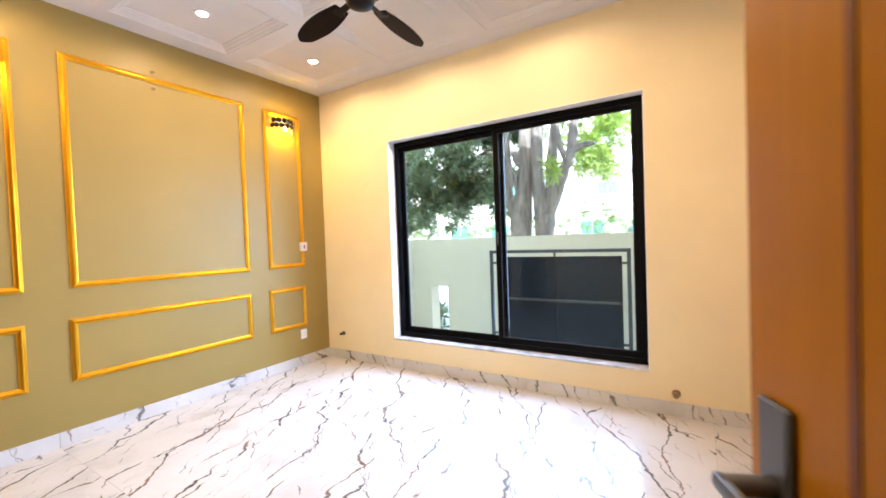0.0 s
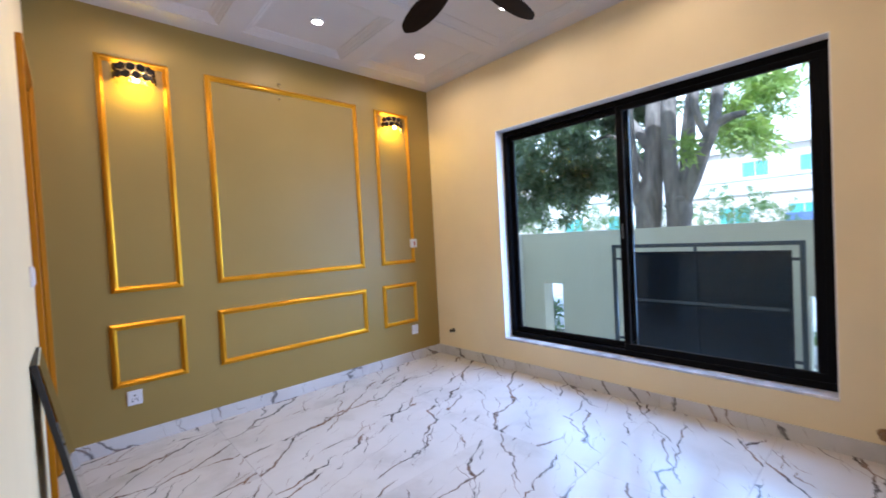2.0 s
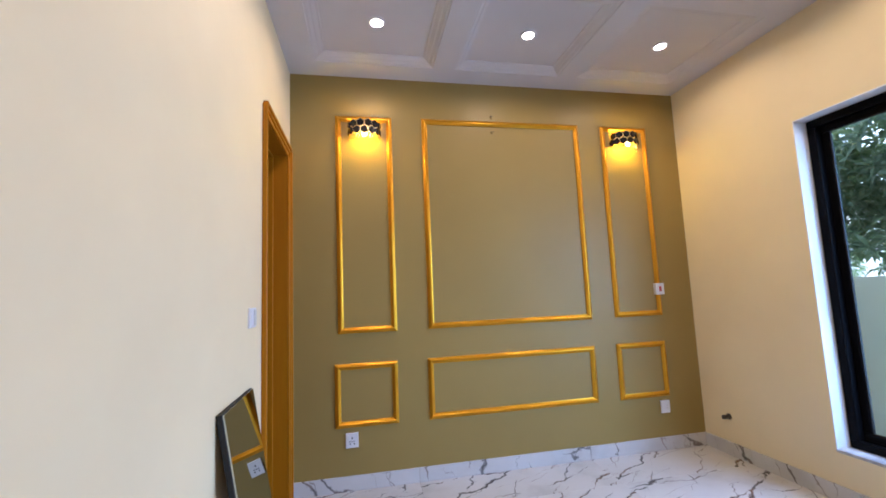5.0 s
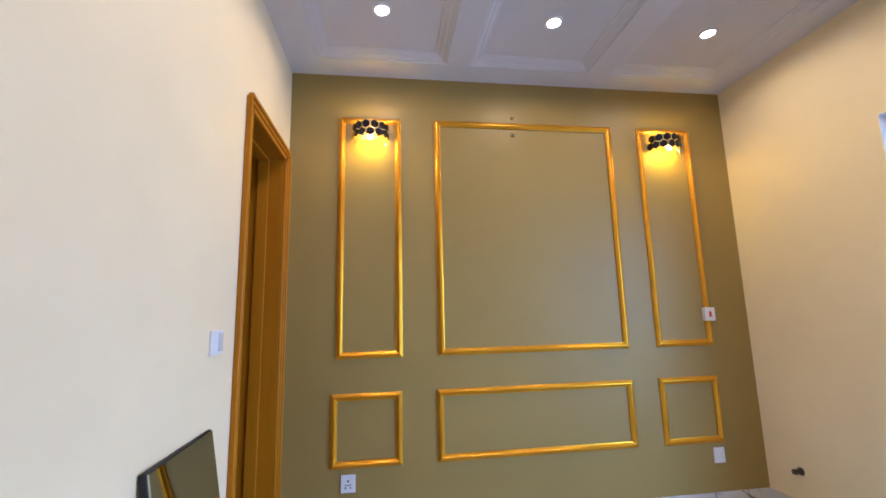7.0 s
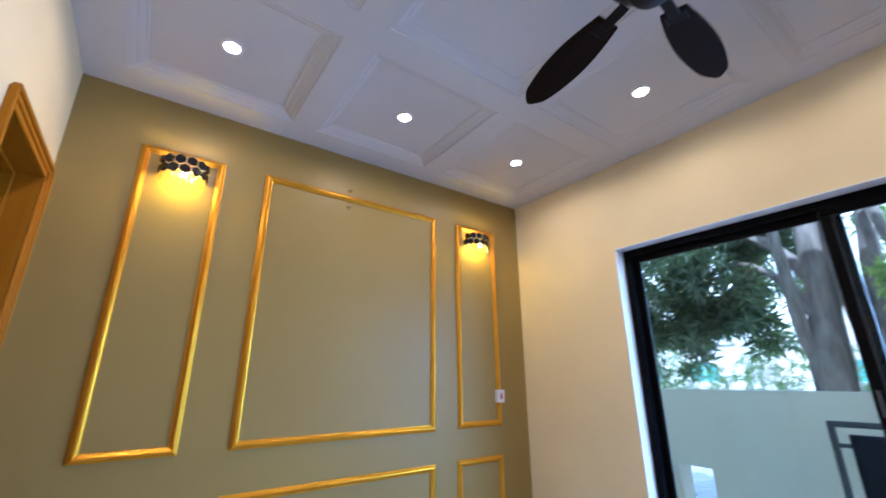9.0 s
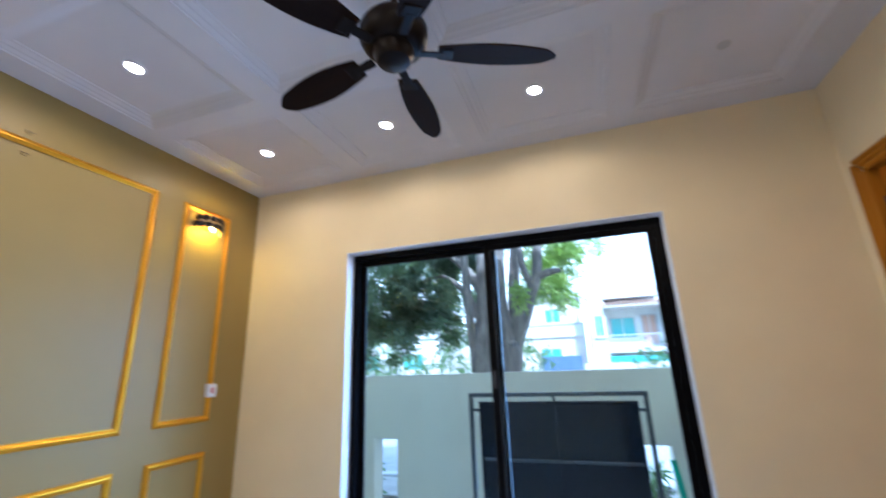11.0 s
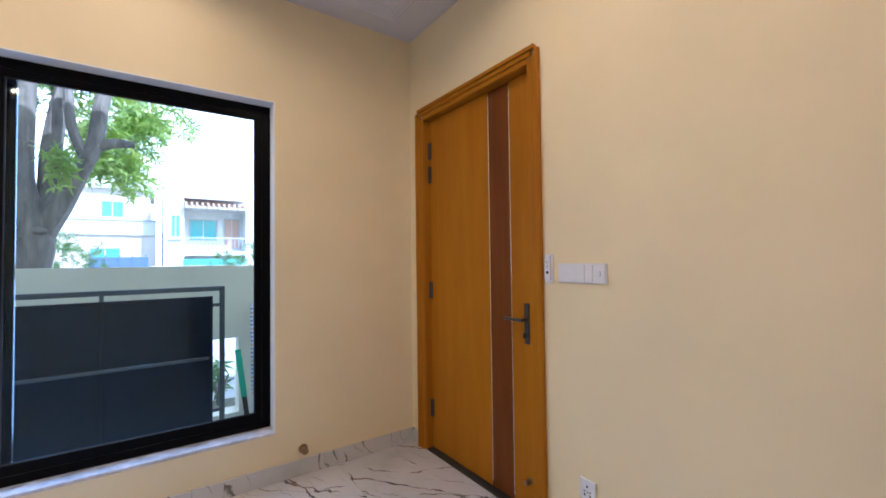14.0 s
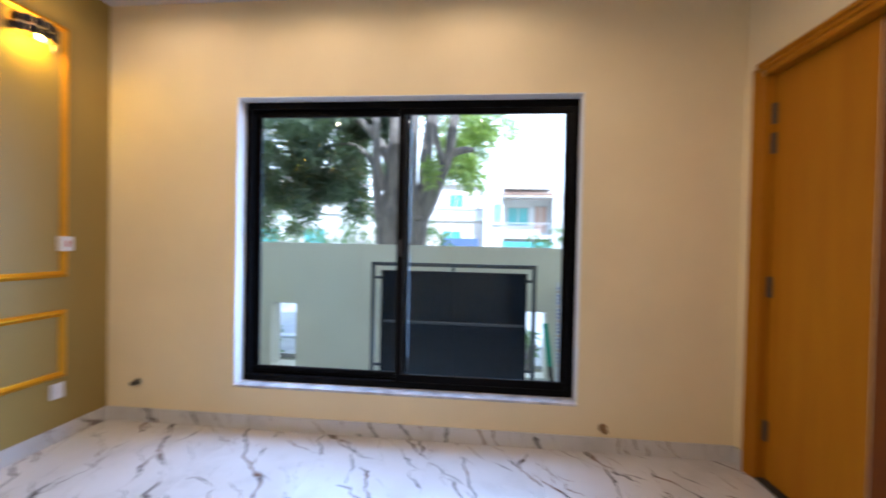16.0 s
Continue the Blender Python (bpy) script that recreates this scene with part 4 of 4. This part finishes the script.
def street_tree():
    t = thing("tree", pose(0, 0, 0), "grey-barked tree with forked trunks and long whorled leaves behind the wall", "tree")
    bm = bmesh.new()
    limb(bm, [(-2.02, 5.45, -0.5, 0.22), (-2.07, 5.42, 0.3, 0.16), (-2.095, 5.40, 1.2, 0.136), (-2.09, 5.42, 1.6, 0.148), (-2.06, 5.48, 1.9, 0.125), (-2.03, 5.55, 2.4, 0.122), (-2.04, 5.6, 3.2, 0.105), (-2.15, 5.65, 4.4, 0.06)], 16)
    part("trunk", bm, BARK, t, "grey forked trunk", smooth=True)
    bm = bmesh.new()
    limb(bm, [(-1.86, 5.45, -0.5, 0.26), (-1.81, 5.42, 0.3, 0.15), (-1.765, 5.40, 1.2, 0.124), (-1.745, 5.40, 1.5, 0.138), (-1.77, 5.40, 1.72, 0.128), (-1.82, 5.40, 1.95, 0.088), (-1.84, 5.42, 2.3, 0.082), (-1.83, 5.45, 2.8, 0.078), (-1.82, 5.5, 3.4, 0.06), (-1.9, 5.6, 4.4, 0.04)], 16)
    for x, y, z, r_ in ((-1.70, 5.285, 1.62, 0.045), (-1.83, 5.285, 1.55, 0.035)):
        bmesh.ops.create_icosphere(bm, subdivisions=2, radius=r_, matrix=Matrix.Translation((x, y, z)) @ Matrix.Diagonal((1.2, 0.7, 0.8, 1)))
    part("trunk", bm, BARK, t, "grey forked trunk with knots", smooth=True)
    for pts in ([(-1.75, 5.40, 1.36, 0.08), (-1.69, 5.395, 1.64, 0.098), (-1.57, 5.38, 1.90, 0.088), (-1.44, 5.36, 2.2, 0.072), (-1.36, 5.36, 2.42, 0.062), (-1.30, 5.4, 2.9, 0.055), (-1.1, 5.5, 3.6, 0.035)],
                [(-1.73, 5.46, 1.60, 0.06), (-1.69, 5.52, 1.95, 0.075), (-1.67, 5.56, 2.4, 0.074), (-1.61, 5.6, 2.9, 0.065), (-1.5, 5.7, 3.6, 0.03)],
                [(-2.16, 5.38, 1.50, 0.06), (-2.21, 5.34, 1.85, 0.058), (-2.22, 5.32, 2.3, 0.052), (-2.25, 5.32, 2.9, 0.045), (-2.35, 5.4, 3.8, 0.03)],
                [(-1.36, 5.36, 2.38, 0.05), (-1.22, 5.36, 2.43, 0.042), (-1.08, 5.38, 2.44, 0.028)],
                [(-1.42, 5.36, 2.25, 0.045), (-1.52, 5.34, 2.55, 0.04), (-1.55, 5.36, 3.0, 0.03)],
                [(-2.08, 5.50, 2.3, 0.07), (-2.4, 5.6, 2.75, 0.055), (-2.9, 5.8, 3.1, 0.04), (-3.5, 5.9, 3.3, 0.02)],
                [(-2.12, 5.42, 1.95, 0.05), (-2.3, 5.5, 2.3, 0.04), (-2.7, 5.7, 2.6, 0.025), (-3.2, 5.8, 2.5, 0.012)]):
        bm = bmesh.new()
        limb(bm, pts, 9)
        part("limb", bm, BARK, t, smooth=True)
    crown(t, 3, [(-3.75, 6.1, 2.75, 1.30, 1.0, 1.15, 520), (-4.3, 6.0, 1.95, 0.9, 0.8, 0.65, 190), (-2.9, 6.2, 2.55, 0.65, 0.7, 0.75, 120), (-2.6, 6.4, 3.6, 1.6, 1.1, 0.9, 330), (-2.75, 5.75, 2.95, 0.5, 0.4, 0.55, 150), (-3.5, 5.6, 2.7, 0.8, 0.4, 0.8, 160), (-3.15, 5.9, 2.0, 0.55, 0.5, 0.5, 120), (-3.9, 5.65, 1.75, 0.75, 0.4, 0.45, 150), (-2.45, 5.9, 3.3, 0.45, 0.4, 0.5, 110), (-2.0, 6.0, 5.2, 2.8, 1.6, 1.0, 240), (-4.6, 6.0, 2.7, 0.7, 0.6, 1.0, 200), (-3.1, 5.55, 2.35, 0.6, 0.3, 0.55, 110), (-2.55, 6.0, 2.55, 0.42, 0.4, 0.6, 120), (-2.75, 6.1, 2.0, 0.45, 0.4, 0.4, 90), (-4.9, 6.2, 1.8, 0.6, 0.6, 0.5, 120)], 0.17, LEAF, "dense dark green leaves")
    # the sunlit part of the crown, lit by its paler leaf colour
    crown(t, 8, [(-1.25, 6.35, 2.62, 0.52, 0.45, 0.58, 300), (-1.55, 6.2, 3.4, 0.65, 0.6, 0.40, 110), (-1.62, 5.2, 2.12, 0.14, 0.10, 0.22, 16), (-0.95, 6.5, 3.0, 0.45, 0.4, 0.4, 90)], 0.135, LEAF_SUN, "leaves coloured pale yellow-green as if sunlit")


street_tree()


# ---- houses over the road ----
def house_window(parent, x, z, w, h, y, mat=None, label="teal glazed window"):
    f = part("window", ring(x - w / 2, x + w / 2, z, z + h, y - 0.06, y + 0.02, 0.07, bevel=0), HOUSE_GREY, parent, label)
    part("pane", box((x - w / 2 + 0.07, x - 0.03, y - 0.03, y - 0.01, z + 0.07, z + h - 0.07)), mat or TEAL_GLASS, f)
    part("pane", box((x + 0.03, x + w / 2 - 0.07, y - 0.03, y - 0.01, z + 0.07, z + h - 0.07)), mat or TEAL_GLASS, f)
    part("sill", box((x - w / 2 - 0.08, x + w / 2 + 0.08, y - 0.14, y + 0.0, z - 0.09, z)), HOUSE_WHITE, f)


# the glaring hazy sky low over the far roofs
HAZE = Nodes("white_haze", 1.0)
HAZE.colour((0.8, 0.85, 0.9))
HAZE.bsdf.inputs["Emission Color"].default_value = (0.76, 0.92, 1.0, 1)
HAZE.bsdf.inputs["Emission Strength"].default_value = 0.28
bm = bmesh.new()
arc = [(150 * math.sin(radians(a)), 150 * math.cos(radians(a))) for a in range(-80, 81, 8)]
for (xa, ya), (xb, yb) in zip(arc, arc[1:]):
    bm.faces.new([bm.verts.new(p) for p in ((xa, ya, -1), (xb, yb, -1), (xb, yb, 140), (xa, ya, 140))])
structure("backdrop", bm, HAZE.mat, "glaring white hazy sky beyond the houses", "sky")


def modern_house():
    h = thing("house", pose(0, 28, -0.45), "white two-storey house with a recessed balcony", "house")
    part("wall", box((-0.55, 0.4, 0, 8, 0, 6.6), (0.4, 3.6, 1.3, 8, 0, 5.6), (3.6, 4.3, 0, 8, 0, 5.2), (4.3, 9.0, 0.6, 8, 0, 5.0), (0.4, 3.6, 0, 1.3, 2.2, 2.45), (0.4, 3.6, 0.0, 1.3, 0, 0.25)), HOUSE_WHITE, h)
    part("parapet", box((0.4, 3.6, 0, 8, 5.5, 6.1), (1.0, 3.0, 2, 7, 6.1, 7.2)), HOUSE_WHITE, h)
    for k in range(12):
        part("pergola_beam", box((0.42 + k * 0.27, 0.52 + k * 0.27, -0.5, 1.2, 5.05, 5.22)), ROOF_TILE, h)
    part("canopy", box((0.4, 3.6, -0.35, 1.3, 4.9, 5.05)), HOUSE_PINK, h)
    house_window(h, 1.45, 3.1, 1.5, 1.3, 1.3)
    house_window(h, 0.0, 3.2, 0.5, 1.3, 0.0)
    house_window(h, 3.0, 2.6, 0.9, 1.9, 1.3, ROOF_TILE, "slatted balcony door")
    house_window(h, 6.0, 3.0, 1.6, 1.3, 0.6)
    house_window(h, 6.0, 0.9, 1.6, 1.2, 0.6)
    part("railing", box(*[(0.4 + k * 0.2, 0.43 + k * 0.2, 0.04, 0.07, 2.45, 3.2) for k in range(17)], (0.4, 3.6, 0.03, 0.08, 3.2, 3.26)), HOUSE_GREY, h)
    part("garage_band", box((0.4, 3.6, -0.1, 0.0, 1.4, 2.0)), TEAL_GLASS, h, "teal panel over the garage")


modern_house()


def plain_house(x0, x1, y, top, label, mat, wins, setback):
    h = thing("house", pose(0, y, -0.45), label, "house")
    part("wall", box((x0, x1, 0, 8, 0, top * 0.55), (x0 + setback, x1 - 0.3, 1.5, 8, top * 0.55, top)), mat, h)
    part("roof", box((x0 + setback - 0.2, x1 - 0.1, 1.2, 8.2, top, top + 0.18)), HOUSE_WHITE, h)
    part("balcony", box((x0, x1, -0.15, 1.5, top * 0.55, top * 0.55 + 0.14), (x0, x1, -0.15, 0.0, top * 0.55 + 0.14, top * 0.55 + 0.85)), HOUSE_WHITE, h)
    part("band", box((x0 - 0.05, x1 + 0.05, -0.2, -0.15, top * 0.55 + 0.8, top * 0.55 + 0.9)), HOUSE_GREY, h)
    for x, z, w, hh in wins:
        house_window(h, x, z, w, hh, 0.0 if z < top * 0.5 else 1.5)


plain_house(-9.5, -0.9, 30.0, 6.2, "pale two-storey house with a front balcony", HOUSE_PINK, [(-3.2, 1.4, 1.4, 1.3), (-6.4, 1.4, 1.6, 1.3), (-3.0, 4.5, 1.1, 1.0), (-5.6, 4.5, 1.4, 1.0)], 1.0)
plain_house(-20.0, -11.0, 29.0, 6.8, "white two-storey house with a flat roof", HOUSE_WHITE, [(-13.0, 1.3, 1.6, 1.4), (-16.5, 1.3, 1.6, 1.4), (-13.0, 4.6, 1.6, 1.2), (-16.5, 4.6, 1.6, 1.2)], 0.8)
plain_house(-32.0, -21.5, 30.0, 6.0, "pale two-storey house beside other houses", HOUSE_PINK, [(-24.0, 1.3, 1.6, 1.4), (-28.5, 1.3, 1.6, 1.4), (-24.0, 4.2, 1.6, 1.2)], 0.6)
plain_house(10.0, 20.0, 29.0, 6.4, "white two-storey house at the end of the row", HOUSE_WHITE, [(13.0, 1.3, 1.6, 1.4), (16.5, 4.4, 1.6, 1.2)], 0.8)
b = thing("driveway_gate", pose(-2.3, 25.0, -0.45), "blue metal driveway gate between boundary walls", "gate")
part("gate_panel", box((-1.1, 1.1, 0, 0.06, 0.05, 2.1), bevel=0.01), BLUE_GATE, b)
for dx in (-1.0, -0.5, 0, 0.5, 1.0):
    part("gate_bar", box((dx - 0.03, dx + 0.03, -0.04, 0, 0.0, 2.2)), BLUE_GATE, b)
structure("far_boundary_wall", box((-40, -3.5, 25.0, 25.2, -0.45, 1.2), (-1.1, 30, 25.0, 25.2, -0.45, 1.2)), HOUSE_WHITE, "pale boundary wall over the road", "wall")


def shrub(x, y, r, h, seed, label):
    s = thing("shrub", pose(x, y, -0.45), label, "shrub", group="shrubs outside")
    bm = bmesh.new()
    for k in range(4):
        limb(bm, [(0, 0, 0, 0.03), (0.2 * r * math.cos(k * 1.6), 0.2 * r * math.sin(k * 1.6), h * 0.4, 0.02), (0.5 * r * math.cos(k * 1.6), 0.5 * r * math.sin(k * 1.6), h * 0.75, 0.01)], 6)
    part("stem", bm, BARK, s)
    crown(s, seed, [(0, 0, h * 0.62, r, r, h * 0.42, int(14 if r < 0.3 else 60 if r < 1 else 110 * r))], 0.16 + 0.05 * r, SHRUB, "green leaves")


for k, (x, y, r, hh) in enumerate(((-3.98, 6.05, 0.30, 0.80), (-4.6, 6.1, 0.45, 0.9), (-0.52, 6.3, 0.2, 0.55), (-0.25, 6.5, 0.2, 0.50), (-5.2, 23.5, 1.6, 3.6), (-3.7, 23.0, 1.2, 3.0), (1.8, 23.5, 1.0, 2.2), (3.4, 23.0, 1.2, 2.8), (-8.0, 23.5, 1.5, 3.0), (-13.0, 23.5, 1.7, 3.4), (-10.5, 23.0, 1.3, 2.6), (-17.0, 23.0, 1.6, 3.2))):
    shrub(x, y, r, hh, 20 + k, "leafy green shrub beyond the garden wall")


# ---- floor tiles and skirting, the small pieces last ----
floor = structure("floor", box((X0, X1, Y0, Y1, -0.2, -0.004)), GROUT, "polished white marble-look tiles with dark brown veins", "floor")
TX, TY = 0.665, 1.33
xs = sorted({X0, X1, *[round(-0.595 + TX * k, 4) for k in range(-6, 4) if X0 < -0.595 + TX * k < X1]})
ys = sorted({Y0, Y1, *[round(0.92 + TY * k, 4) for k in range(-2, 4) if Y0 < 0.92 + TY * k < Y1]})
g = 0.0008
shared = {}
for a, b_ in zip(xs, xs[1:]):
    for c, d in zip(ys, ys[1:]):
        w, l = round(b_ - a, 4), round(d - c, 4)
        if (w, l) not in shared:
            bm = box((-w / 2 + g, w / 2 - g, -l / 2 + g, l / 2 - g, -0.004, 0.0))
            tile = part("tile", bm, MARBLE, floor)
            shared[(w, l)] = tile.data
        else:
            tile = new("tile", shared[(w, l)])
            tile.parent = floor
        tile.location = ((a + b_) / 2, (c + d) / 2, 0)

SK = 0.10


def skirting(axis, c, out, runs):
    base = thing("skirting", pose(0, 0, 0), "marble-look tile skirting along the wall", "baseboard", kind="structure")
    for u0, u1 in runs:
        cuts = sorted({u0, u1, *[v for v in (xs if axis == "y" else ys) if u0 < v < u1]})
        for a, b2 in zip(cuts, cuts[1:]):
            lo, hi = sorted((c, c + out * 0.011))
            dims = (lo, hi, a + g, b2 - g, 0.0, SK) if axis == "x" else (a + g, b2 - g, lo, hi, 0.0, SK)
            part("skirting_tile", box(dims, bevel=0.0015), SKIRT, base)


skirting("x", X0, 1, [(Y0, Y1)])
skirting("y", Y1, -1, [(X0 + 0.011, X1 - 0.011)])
skirting("x", X1, -1, [(Y0 + 0.011, DOOR[0] - 0.056), (DOOR[1] + 0.056, Y1)])
skirting("y", Y0, 1, [(X0 + 0.011, BATH[0] - 0.05), (BATH[1] + 0.05, ENTRY[0] - 0.05), (ENTRY[1] + 0.05, X1 - 0.011)])
